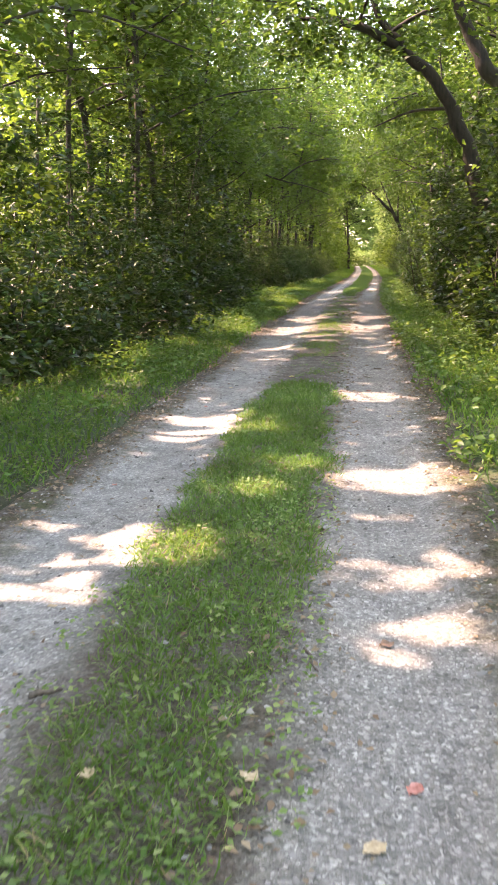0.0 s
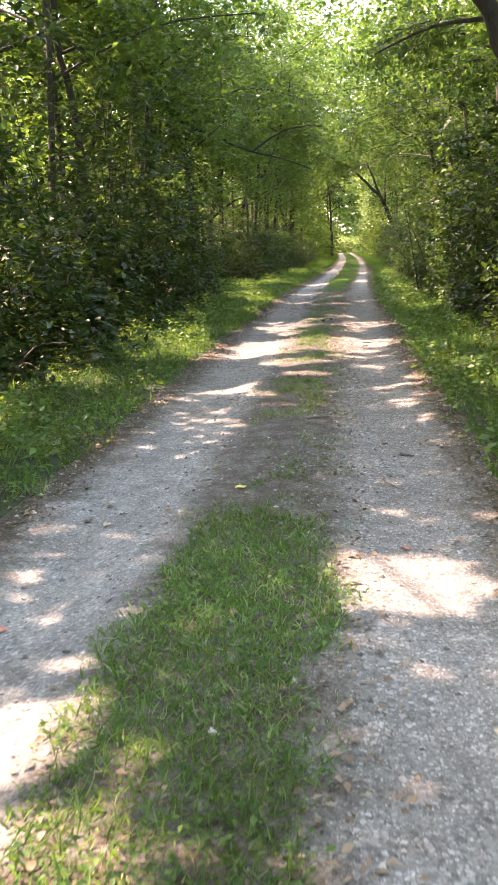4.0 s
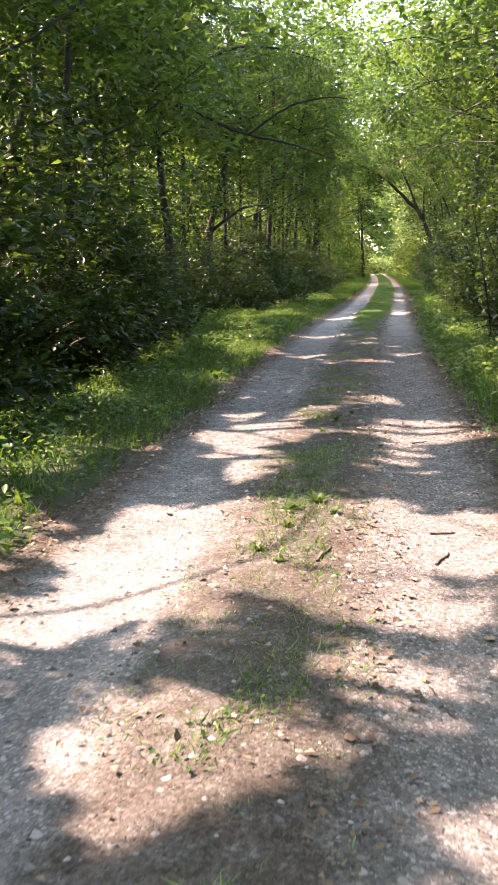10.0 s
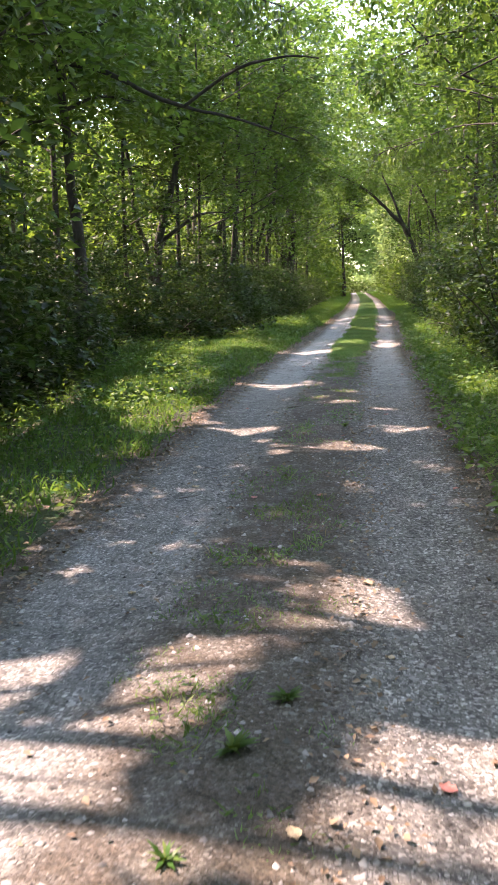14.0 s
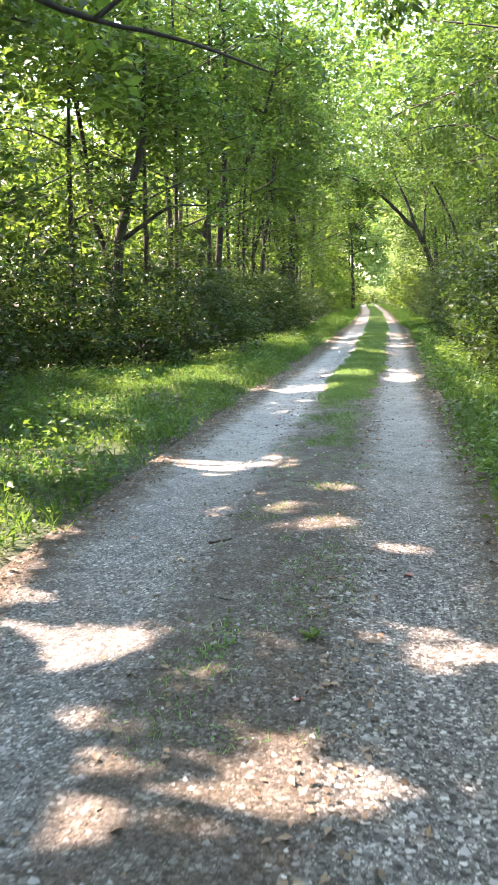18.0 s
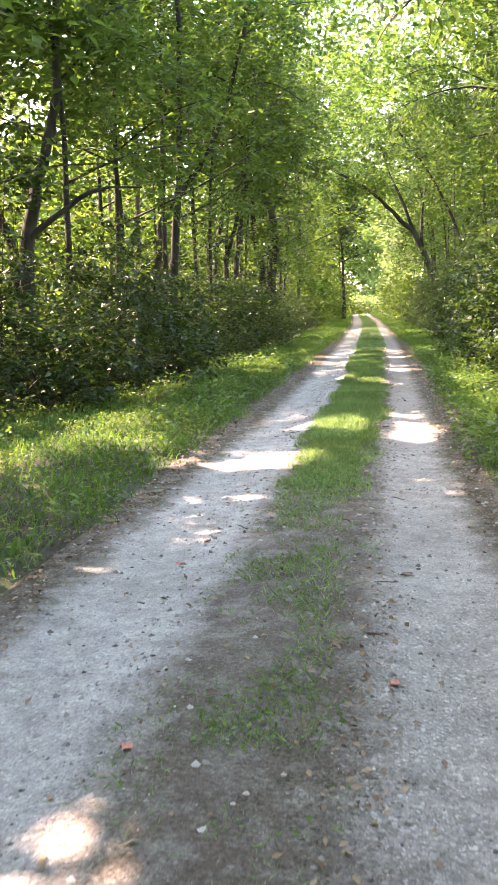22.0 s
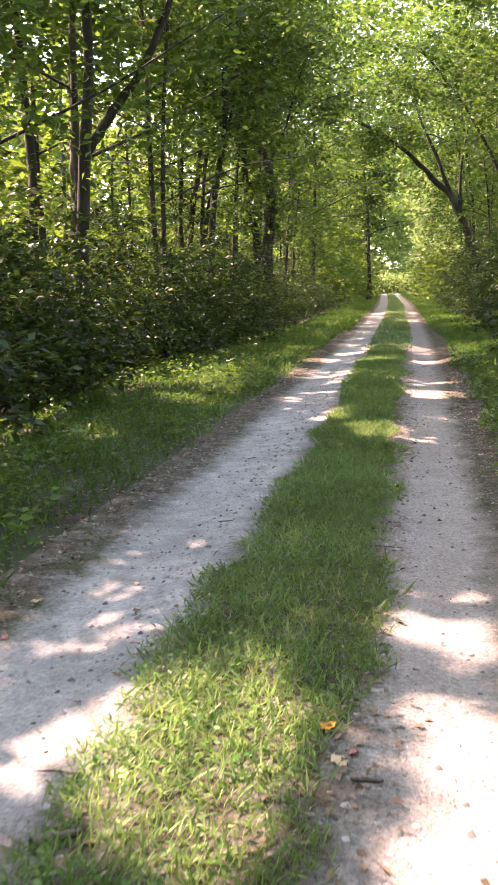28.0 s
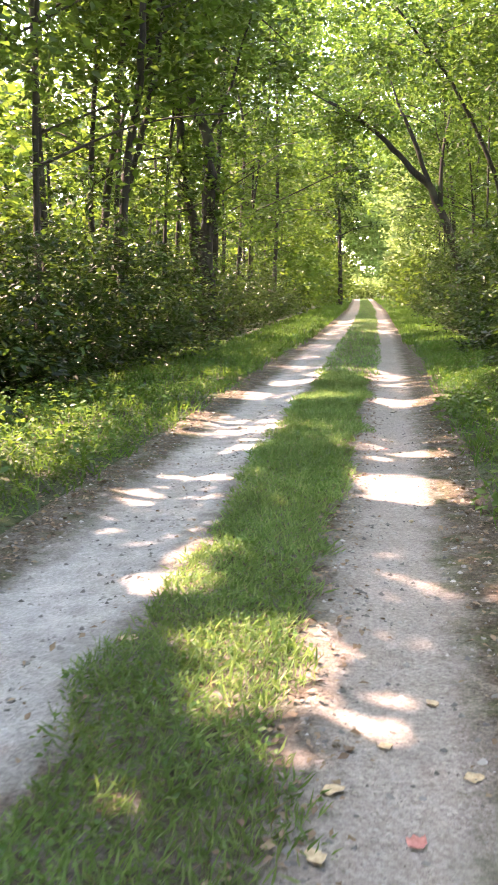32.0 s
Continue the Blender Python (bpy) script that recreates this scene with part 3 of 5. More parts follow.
def tree(path, radius, top, spread, leaves, size, label, seed, low=None, limbs=6, bark=None, name="tree", mat=None, extra=(), upper=0):
    """A tree on a trunk path whose last point goes on up to top; the crown spreads about the upper trunk."""
    rs = np.random.RandomState(seed)
    path = [np.array(p, float) for p in path]
    foot = path[0]
    root = new(name)
    root.location = foot
    last, way = path[-1], unit((path[-1] - path[-2])[None])[0]
    if top > last[2] + 1:
        bend = last + np.array([way[0] * 0.5, way[1] * 0.5, 1.0]) * (top - last[2]) * 0.5 + np.append(rs.randn(2) * 0.3, 0)
        path += [bend, bend + np.array([way[0] * 0.25, way[1] * 0.25, 1.0]) * (top - bend[2])]
    zs = np.array([p[2] for p in path])
    frac = np.linspace(0, 1, len(path))
    radii = radius * (1 - 0.85 * frac) + 0.012
    radii[0] *= 1.25
    bark = bark or BARK
    v, f = tube_arrays(path, radii, 10, seed)
    solid("trunk", tri_mesh("trunk", v, f, True), bark, root)
    low = low if low is not None else top * 0.35
    centres = []
    for k in range(limbs):
        h = low + (top - low) * (0.05 + 0.8 * (k + rs.rand()) / limbs)
        j = np.interp(h, zs, np.arange(len(zs))) if np.all(np.diff(zs) > 0) else rs.uniform(len(path) * 0.4, len(path) - 1)
        i = int(min(j, len(path) - 2))
        start = on_curve(path, j)
        ang = k * 2.4 + rs.rand() * 1.2
        reach = spread * (0.55 + 0.5 * rs.rand()) * (1 - 0.35 * k / limbs)
        out = np.array([math.cos(ang), math.sin(ang), 0.0])
        mid = start + out * reach * 0.5 + np.array([0, 0, reach * 0.22])
        end = start + out * reach + np.array([0, 0, reach * (0.25 + 0.2 * rs.randn())])
        r0 = float(np.interp(j, np.arange(len(radii)), radii)) * 0.55
        v, f = tube_arrays([start, mid, end], [r0, r0 * 0.6, 0.012], 6, seed * 31 + k)
        solid("limb", tri_mesh("limb", v, f, True), bark, root)
        for w in np.linspace(0.45, 1.05, 5):
            centres.append(start + (mid - start) * min(w * 2, 1) + (end - mid) * max(0, w * 2 - 1) + rs.randn(3) * [0.35, 0.35, 0.3])
    for pts, r0 in extra:
        v, f = tube_arrays(pts, np.linspace(r0, 0.012, len(pts)), 8, seed * 31 + 77)
        solid("limb", tri_mesh("limb", v, f, True), bark, root)
    mid = path[-1] * 0.5 + path[len(path) // 2] * 0.5
    more = max(10, leaves // 70 - len(centres))
    c = unit(rs.randn(more, 3)) * rs.rand(more, 1) ** 0.4 * [spread, spread, (top - low) * 0.55] + [mid[0], mid[1], (top + low) / 2]
    centres = np.concatenate([np.array(centres), c])
    rad = 0.5 + 0.55 * rs.rand(len(centres))
    p, along, face, length = leaf_cloud(rs, centres, rad, max(4, leaves // len(centres)), size)
    v, f = leaf_arrays(p, along, face, length, length * 0.54)
    solid("crown", tri_mesh("crown", v, f), mat or LEAF_TREE, root)
    if upper:
        nc = upper // 40
        lo = max(low, top * 0.55)
        c = unit(rs.randn(nc, 3)) * rs.rand(nc, 1) ** 0.4 * [spread * 1.15, spread * 1.15, (top - lo) * 0.55] + [mid[0], mid[1], (top + lo) / 2 + 0.5]
        # mostly unseen leaves added on the sun's side of the track to shade it
        nt = upper // 25
        z = rs.uniform(5.5, 10.5, nt)
        gy = foot[1] - 1.9 + rs.uniform(-2.2, 2.2, nt)
        t = np.stack([centre(gy) + rs.uniform(-2.1, 2.0, nt), gy, z * 0], 1) + np.outer(z / TO_SUN.z, np.array(TO_SUN))
        c = np.concatenate([c, t])
        c = c[(c[:, 0] < -5) | (c[:, 2] > 9)]
        p, along, face, length = leaf_cloud(rs, c, 0.5 + 0.5 * rs.rand(len(c)), 28, 0.25, 0.6, 0.5)
        v, f = leaf_arrays(p, along, face, length, length * 0.65)
        solid("upper_crown", tri_mesh("upper_crown", v, f), mat or LEAF_TREE, root)
    return tagged(root, label, "tree")


def shrub(x, y, rx, ry, h, leaves, size, label, seed, mat=None, name="shrub"):
    rs = np.random.RandomState(seed)
    z = float(ground_z(x, y))
    root = new(name)
    root.location = (x, y, z)
    nc = max(12, leaves // 45)
    d = unit(rs.randn(nc, 3))
    d[:, 2] = np.abs(d[:, 2]) * 1.0
    c = d * rs.rand(nc, 1) ** 0.33 * [rx, ry, h * 0.93] + [x, y, z + 0.12]
    c[:, 2] += 0.1 * h * rs.randn(nc)
    c[:, 2] = np.maximum(c[:, 2], z + 0.15)
    low = rs.rand(nc) < 0.16
    c[low, 2] = z + rs.uniform(0.12, 0.8, low.sum())
    for k in range(4):
        e = c[rs.randint(nc)]
        s = np.array([x, y, z]) + np.append(rs.randn(2) * 0.15, -0.03)
        v, f = tube_arrays([s, s * 0.5 + e * 0.5 + [0, 0, 0.2], e], [0.022, 0.014, 0.006], 4, seed * 7 + k)
        solid("stem", tri_mesh("stem", v, f, True), BARK, root)
    p, along, face, length = leaf_cloud(rs, c, 0.3 + 0.34 * rs.rand(nc), leaves // nc, size, 0.3, 0.5)
    keep = p[:, 2] > z + 0.02
    v, f = leaf_arrays(p[keep], along[keep], face[keep], length[keep], length[keep] * 0.55)
    solid("foliage", tri_mesh("foliage", v, f), mat or LEAF_SHADED, root)
    return tagged(root, label, "shrub")


# ---- ground and track ----
def sheet(xs, ys, height):
    X, Y = np.meshgrid(xs, ys)
    nx, ny = len(xs), len(ys)
    v = np.stack([X.ravel(), Y.ravel(), height(X.ravel(), Y.ravel())], 1)
    i = (np.arange(ny - 1)[:, None] * nx + np.arange(nx - 1)[None]).ravel()
    return v, np.stack([i, i + 1, i + nx + 1, i + nx], 1)


gx = np.concatenate([[-900, -300, -120, -60, -40, -28, -20], np.arange(-15, -3.2, 0.6), np.arange(-3.2, 2.6, 0.2), np.arange(2.6, 14, 0.6), [20, 28, 40, 60, 120, 300, 900]])
gy = np.concatenate([[-900, -300, -100, -50, -30], np.arange(-20, 80, 0.5), np.arange(80, 210, 4), [240, 300, 420, 900]])


def ground_height(x, y):
    u = np.abs(x - centre(y))
    return ground_z(x, y) - 0.07 * (u < 1.45)


v, f = sheet(gx, gy, ground_height)
ground = solid("ground", tri_mesh("ground", v, f, True), GROUND_MAT)
tagged(ground, "brown leaf-littered forest floor with moss patches", "ground", kind="structure")

ru = np.linspace(-1.62, 1.62, 33)
ry = np.concatenate([np.arange(-12, 64, 0.16), np.arange(64, 120, 1.0), np.arange(120, 330, 5.0)])
v, f = sheet(ru, ry, lambda x, y: x * 0)
across, along_y = v[:, 0].copy(), v[:, 1]
v[:, 0] += centre(along_y)
v[:, 2] = ground_z(v[:, 0], along_y) + 0.006 - 0.05 * (np.abs(across) > 1.6)
me = tri_mesh("road", v, f, True)
for key, values in (("tan", np.maximum(np.clip((across - 0.3) * 3, 0, 0.75) * np.interp(along_y, [42, 47], [0.12, 1]), np.interp(along_y, [62, 80], [0, 0.7]))), ("pale", np.clip(np.interp(along_y, PALE_Y, PALE_P) + np.where(across < 0, np.interp(along_y, [30, 42, 46], [0.1, 0.2, 0.32]), -0.05), 0, 1)), ("mid", across - middle(along_y)), ("across", across * np.interp(along_y, [38, 45], [1.0, 1.13])), ("grassy", np.interp(along_y, GRASS_Y, GRASS_G))):
    me.attributes.new(key, "FLOAT", "POINT").data.foreach_set("value", values.astype(np.float32))
road = solid("road", me, ROAD_MAT)
tagged(road, "grey gravel farm track with two compacted wheel ruts", "road", kind="structure")


def scatter(rs, n, y0, y1, u0, u1):
    y = rs.uniform(y0, y1, n)
    u = rs.uniform(u0, u1, n)
    return u, y


def grass(name, label, u, y, rs, tall, wide, mat=GRASS, lie=0.5):
    x = u + centre(y)
    n = len(x)
    base = np.stack([x, y, ground_z(x, y) - 0.004], 1)
    along = np.concatenate([rs.randn(n, 2) * lie, np.ones((n, 1))], 1)
    face = np.concatenate([rs.randn(n, 2), np.full((n, 1), 0.2)], 1)
    length = tall * (0.45 + 0.8 * rs.rand(n))
    v, f = leaf_arrays(base, along, face, length, wide * (0.7 + 0.6 * rs.rand(n)), 0.25, True)
    ob = solid(name, tri_mesh(name, v, f), mat)
    return tagged(ob, label, "grass", kind="stuff")


def low_leaves(name, label, u, y, rs, size, mat, category, height=0.05, tilt=0.45):
    x = u + centre(y)
    n = len(x)
    base = np.stack([x, y, ground_z(x, y) + 0.012 + height * rs.rand(n)], 1)
    along = np.concatenate([rs.randn(n, 2), rs.randn(n, 1) * 0.3], 1)
    face = np.concatenate([rs.randn(n, 2) * tilt, np.ones((n, 1))], 1)
    length = size * (0.5 + 0.9 * rs.rand(n))
    v, f = leaf_arrays(base, along, face, length, length * 0.6)
    ob = solid(name, tri_mesh(name, v, f), mat)
    return tagged(ob, label, category, kind="stuff")


def median_keep(rs, u, y):
    u = u - middle(y)
    g = np.interp(y, GRASS_Y, GRASS_G)
    wide = np.where(u > 0, np.where(y < 12, 0.29, 0.22), 0.26) + 0.22 * g + 0.20 * (lattice(u, y, 0.8, 5) - 0.5) + 0.18 * (lattice(u, y, 0.22, 15) - 0.5)
    g = g * np.where((u > 0.22) & (y > 37.5) & (y < 43.5), 0.3, 1)
    patch = lattice(u, y, 0.35, 6) * 0.6 + lattice(u, y, 1.1, 7) * 0.4
    return (np.abs(u) < wide) & (patch > 0.76 - 0.70 * g) & (rs.rand(len(u)) < (0.35 + 0.65 * g) * np.clip((wide - np.abs(u)) / 0.10, 0.15, 1))


def verge_keep(rs, u, y, side):
    x = u + centre(y)
    wall = np.interp(y, LEFT_Y, LEFT_X) if side < 0 else np.interp(y, RIGHT_Y, RIGHT_X)
    rim = 1.42 + 0.3 * (lattice(u, y, 0.7, 8) - 0.5)
    d = np.abs(u) - rim
    far = np.abs(x) - np.abs(wall)
    thin = np.clip(d / 0.3, 0.05, 1) * np.clip(1 - far / 0.9, 0, 1)
    return (d > 0) & (rs.rand(len(u)) < thin * (0.55 + 0.45 * (lattice(u, y, 0.6, 9) > 0.35)))


rs = np.random.RandomState(5)
u, y = scatter(rs, 190000, 0.8, 64, -0.75, 0.9)
k = median_keep(rs, u, y)
grass("median_grass", "short green grass growing between the wheel ruts", u[k], y[k], rs, 0.07, 0.0065, TURF, lie=0.9)
u, y = scatter(rs, 85000, 41, 64, -0.7, 0.9)
k = median_keep(rs, u, y)
grass("median_grass", "lush green grass on the strip between the ruts", u[k], y[k], rs, 0.085, 0.0085, TURF, lie=0.8)
u, y = scatter(rs, 30000, 1.5, 11, -0.7, 0.9)
k = median_keep(rs, u, y)
grass("median_grass", "green grass among weeds between the ruts", u[k], y[k], rs, 0.075, 0.0075, GRASS, lie=0.8)
u, y = scatter(rs, 9000, 0.8, 64, -0.75, 0.9)
k = median_keep(rs, u, y)
grass("dry_grass", "dry straw-coloured grass stalks among the green", u[k], y[k], rs, 0.10, 0.005, STRAW, lie=1.6)
u, y = scatter(rs, 110000, 0.8, 64, -0.7, 0.85)
k = median_keep(rs, u, y) & (lattice(u, y, 0.45, 71) > 0.42)
low_leaves("median_weeds", "low broad-leaved weeds between the wheel ruts", u[k], y[k], rs, 0.026, WEED, "weeds", 0.05)
u, y = scatter(rs, 4500, 1.5, 6, -0.75, 0.8)
k = (np.abs(u - middle(y)) < 0.55) & (lattice(u, y, 0.3, 74) > 0.42)
low_leaves("median_weeds", "broad-leaved weeds and clover between the ruts", u[k], y[k], rs, 0.03, TURF, "weeds", 0.05)
u, y = scatter(rs, 60000, 2, 40, -0.62, 0.7)
k = lattice(u, y, 0.5, 72) * 0.6 + lattice(u, y, 0.16, 73) * 0.4 > 0.6
k &= np.abs(u - middle(y)) < 0.5
grass("sparse_grass", "thin worn grass in the stony middle of the track", u[k], y[k], rs, 0.045, 0.005, TURF, lie=1.2)
u, y = scatter(rs, 34000, 64, 175, -0.62, 0.62)
k = (rs.rand(len(y)) < np.interp(y, [64, 110], [1, 0.35])) & (np.abs(u) < 0.42 + 0.2 * lattice(u, y, 0.6, 5))
grass("median_grass", "green grass strip between the distant wheel ruts", u[k] + 0.1, y[k], rs, 0.09, 0.018, TURF, lie=0.75)
u, y = scatter(rs, 125000, 3, 72, -6.5, -1.3)
k = verge_keep(rs, u, y, -1)
grass("verge_grass", "lush green grass along the edge of the track", u[k], y[k], rs, 0.15, 0.015)
u, y = scatter(rs, 140000, 3, 72, -6.5, -1.3)
k = verge_keep(rs, u, y, -1)
low_leaves("verge_weeds", "leafy green weeds on the verge of the track", u[k], y[k], rs, 0.045, WEED, "weeds", 0.11)
u, y = scatter(rs, 60000, 3, 60, -6.5, -1.35)
x = u + centre(y)
near_wall = np.abs(np.interp(y, LEFT_Y, LEFT_X)) - np.abs(x)
clump = lattice(u, y, 0.55, 81) * 0.6 + lattice(u, y, 1.6, 82) * 0.4
k = (near_wall > -0.6) & (np.abs(u) > 1.5) & (clump > 0.56 - 0.16 * np.exp(-(near_wall / 0.5) ** 2))
low_leaves("verge_plants", "taller broad-leaved plants in clumps on the verge", u[k], y[k], rs, 0.075, WEED, "weeds", 0.26, 0.6)
u, y = scatter(rs, 30000, 6, 60, 1.35, 3.0)
k = (lattice(u, y, 0.5, 83) > 0.5) & (u + centre(y) < np.interp(y, RIGHT_Y, RIGHT_X) + 0.5)
low_leaves("verge_plants", "taller broad-leaved plants under the roadside shrubs", u[k], y[k], rs, 0.075, WEED, "weeds", 0.28, 0.6)
u, y = scatter(rs, 56000, 4, 72, 1.25, 3.2)
k = verge_keep(rs, u, y, 1)
grass("verge_grass", "tall green grass along the edge of the track", u[k], y[k], rs, 0.18, 0.012)
u, y = scatter(rs, 32000, 4, 72, 1.25, 3.2)
k = verge_keep(rs, u, y, 1)
low_leaves("verge_weeds", "leafy green weeds under the roadside shrubs", u[k], y[k], rs, 0.05, WEED, "weeds", 0.14)
for a, b in ((-3.4, -1.35), (1.3, 3.0)):
    u, y = scatter(rs, 26000, 72, 175, a, b)
    k = rs.rand(len(y)) < np.interp(y, [72, 120], [1, 0.35])
    grass("verge_grass", "green grass beside the distant part of the track", u[k], y[k], rs, 0.16, 0.03)

# loose stones
n = 80000
y = rs.uniform(1.2, 60, n)
u = rs.uniform(-1.5, 1.5, n)
k = rs.rand(n) < 0.35 + 0.65 * 1.3 * np.exp(-((np.abs(u) - 0.5) / 0.14) ** 2) + 0.1 * (np.abs(u) > 1.2)
k &= (np.abs(u) > 0.5) | (rs.rand(n) > np.interp(y, GRASS_Y, GRASS_G))
u, y = u[k], y[k]
n = len(u)
x = u + centre(y)
s = 0.005 + 0.017 * rs.rand(n) ** 3.2
ring = np.arange(5) / 5 * 2 * np.pi
turn = rs.rand(n, 1) * 6.3
rad = s[:, None] * (0.75 + 0.5 * rs.rand(n, 5))
v = np.zeros((n, 6, 3))
v[:, :5, 0] = rad * np.cos(ring + turn)
v[:, :5, 1] = rad * np.sin(ring + turn) * 0.8
v[:, :5, 2] = -0.003
v[:, 5, :2] = rs.randn(n, 2) * s[:, None] * 0.4
v[:, 5, 2] = s * (0.4 + 0.4 * rs.rand(n))
v += np.stack([x, y, ground_z(x, y) + 0.007], 1)[:, None]
q = np.arange(5)
f = (np.arange(n)[:, None, None] * 6 + np.stack([q, (q + 1) % 5, np.full(5, 5)], 1)[None]).reshape(-1, 3)
tagged(solid("gravel", tri_mesh("gravel", v.reshape(-1, 3), f), STONE_MAT), "loose grey crushed stone scattered over the track", "gravel", kind="stuff")

# leaf litter along the edges
u = np.concatenate([rs.normal(-1.4, 0.14, 7500), rs.normal(1.38, 0.14, 6000), rs.normal(0.5, 0.12, 4500), rs.normal(-0.35, 0.2, 1500)])
y = rs.uniform(1.5, 64, len(u))
low_leaves("leaf_litter", "dry brown leaf fragments along the track's edges", u, y, rs, 0.036, LITTER_MAT, "leaf litter", 0.015, 0.35)

# ---- trees ----
SP = "slender forest tree with dark bark and green leaves"
seed = 100
rs = np.random.RandomState(11)


def lean_path(x, y, h, lx=0.0, ly=0.0):
    z = float(ground_z(x, y)) - 0.05
    return [(x, y, z), (x + lx * 0.3 + rs.randn() * 0.12, y + ly * 0.3 + rs.randn() * 0.12, h * 0.35), (x + lx + rs.randn() * 0.25, y + ly + rs.randn() * 0.25, h * 0.65)]


# trees that stand out by their trunks
BIG = "stout dark tree leaning out over the track"
THIN = "slim dark tree trunk among leaves at the wood's edge"
tree([(2.95, 19, -0.05), (2.5, 19, 1.8), (2.07, 19, 3.34), (1.75, 19, 4.23), (1.23, 19, 5.03), (0.33, 19, 5.74), (-0.48, 19, 6.04), (-1.3, 19.2, 6.2)], 0.2, 6.2, 3.0, 5000, 0.15, BIG, 51, low=5.6, limbs=5,
     extra=[([(0.75, 19, 5.5), (0.33, 19.1, 6.1), (0.0, 19.3, 7.2), (-0.2, 19.5, 8.5)], 0.1), ([(1.7, 19, 4.3), (1.0, 19.6, 4.4), (0.2, 20.2, 4.2)], 0.04)])
tree([(3.3, 16.3, -0.05), (2.75, 16.3, 2.5), (2.33, 16.3, 4.1), (1.97, 16.3, 4.6), (1.7, 16.3, 5.2), (1.2, 16.4, 6.6)], 0.176, 8.5, 3.0, 4500, 0.16, BIG, 52, low=5.6, limbs=5)
tree([(-7.6, 25.5, -0.05), (-7.65, 25.5, 2), (-7.64, 25.5, 5), (-7.96, 25.5, 7.2), (-8.0, 25.5, 8.6)], 0.12, 14, 3.2, 8000, 0.16, THIN, 53, low=4.5)
tree([(-5.7, 25.6, -0.05), (-5.75, 25.5, 2.5), (-5.9, 25.5, 4.6), (-6.14, 25.5, 5.9), (-6.15, 25.5, 8.5)], 0.096, 14, 3.2, 8000, 0.16, THIN, 54, low=5)
tree([(-9.6, 36.5, -0.05), (-9.3, 36.5, 2.7), (-8.95, 36.5, 4.1), (-8.07, 36.5, 6.4), (-7.46, 36.5, 7.7)], 0.136, 13, 3.4, 8000, 0.17, "dark tree with a bowed trunk in the wood", 55, low=5)
tree([(-7.5, 36.5, -0.05), (-7.35, 36.5, 2.2), (-7.1, 36.5, 3.3), (-6.74, 36.5, 5.3), (-6.5, 36.5, 7.2)], 0.104, 13, 3.4, 8000, 0.17, "dark tree with a long bare limb reaching over the verge", 56, low=6.0, limbs=5,
     extra=[([(-6.75, 36.5, 5.2), (-6.43, 38, 5.67), (-5.08, 38, 5.48), (-3.99, 38, 4.95), (-3.33, 38, 4.7), (-2.35, 38, 4.43), (-1.4, 38, 4.05)], 0.07), ([(-3.4, 38, 4.73), (-2.43, 38, 5.31), (-1.56, 38, 5.46), (-1.0, 38, 5.4)], 0.035)])
tree([(-7.1, 51, -0.05), (-6.95, 51, 1.6), (-6.85, 51, 3.15), (-6.49, 51, 4.36), (-6.21, 51, 5.27), (-6.08, 51, 6.1)], 0.16, 13, 3.2, 7000, 0.17, "dark leaning tree with a low side limb", 57, low=6.2, limbs=5,
     extra=[([(-6.85, 51, 3.0), (-5.8, 51, 3.73), (-5.2, 51, 3.92), (-4.5, 51, 3.9)], 0.07)])
tree([(-7.2, 51.5, -0.05), (-7.3, 51.5, 1.8), (-7.49, 51.5, 3.2), (-7.75, 51.5, 4.04), (-7.84, 51.5, 5.4)], 0.112, 13, 3.0, 5000, 0.17, THIN, 58, low=6)
tree([(-5.15, 68, -0.05), (-5.1, 68, 2), (-4.99, 68, 4), (-4.62, 68, 5.9), (-4.49, 68, 7.5), (-4.13, 68, 9)], 0.104, 14, 3.0, 5500, 0.18, THIN, 59, low=6.5)
tree([(-4.75, 75, -0.05), (-4.84, 75, 2.86), (-5.12, 75, 4.45), (-5.24, 75, 6), (-5.28, 75, 7.5), (-5.15, 75, 11.2)], 0.16, 15, 3.0, 6000, 0.18, "dark tree with a vine-wrapped trunk", 60, low=7.5)
tree([(-4.3, 74, -0.05), (-4.3, 74, 2.8), (-4.2, 74, 4.9), (-4.33, 74, 5.8), (-4.7, 74, 6.8), (-4.75, 74, 8.8)], 0.216, 14, 3.0, 5000, 0.18, "thick dark tree trunk beside its vine-wrapped neighbour", 61, low=7.5,
     extra=[([(-4.3, 74, 5.6), (-3.7, 74, 6.6), (-3.2, 74, 8.2), (-2.6, 74, 9.6)], 0.07)])
tree([(-6.45, 71, -0.05), (-6.4, 71, 2), (-6.31, 71, 3.64), (-6.03, 71, 5.2), (-5.93, 71, 6.5), (-5.61, 71, 8.2), (-5.47, 71, 9.8)], 0.104, 14, 2.8, 4500, 0.18, THIN, 62, low=7)
tree([(-6.0, 71.4, -0.05), (-5.95, 71.2, 2), (-5.85, 71, 3.62), (-5.34, 71, 5.3), (-5.13, 71, 6.5), (-5.19, 71, 7.7), (-5.1, 71, 8.8)], 0.096, 14, 2.8, 4500, 0.18, THIN, 63, low=7,
     extra=[([(-5.2, 71, 6.0), (-4.9, 71, 7.0), (-4.75, 71, 8.4)], 0.06)])
tree([(-6.7, 60.9, -0.05), (-6.6, 60.9, 2.2), (-6.35, 60.9, 3.9), (-6.09, 60.9, 4.56), (-5.64, 60.9, 5.1), (-5.13, 60.9, 5.7), (-4.63, 60.9, 6.54), (-4.2, 60.9, 7.6)], 0.136, 12, 3.2, 6000, 0.17, "dark tree bending out towards the track", 64, low=7)
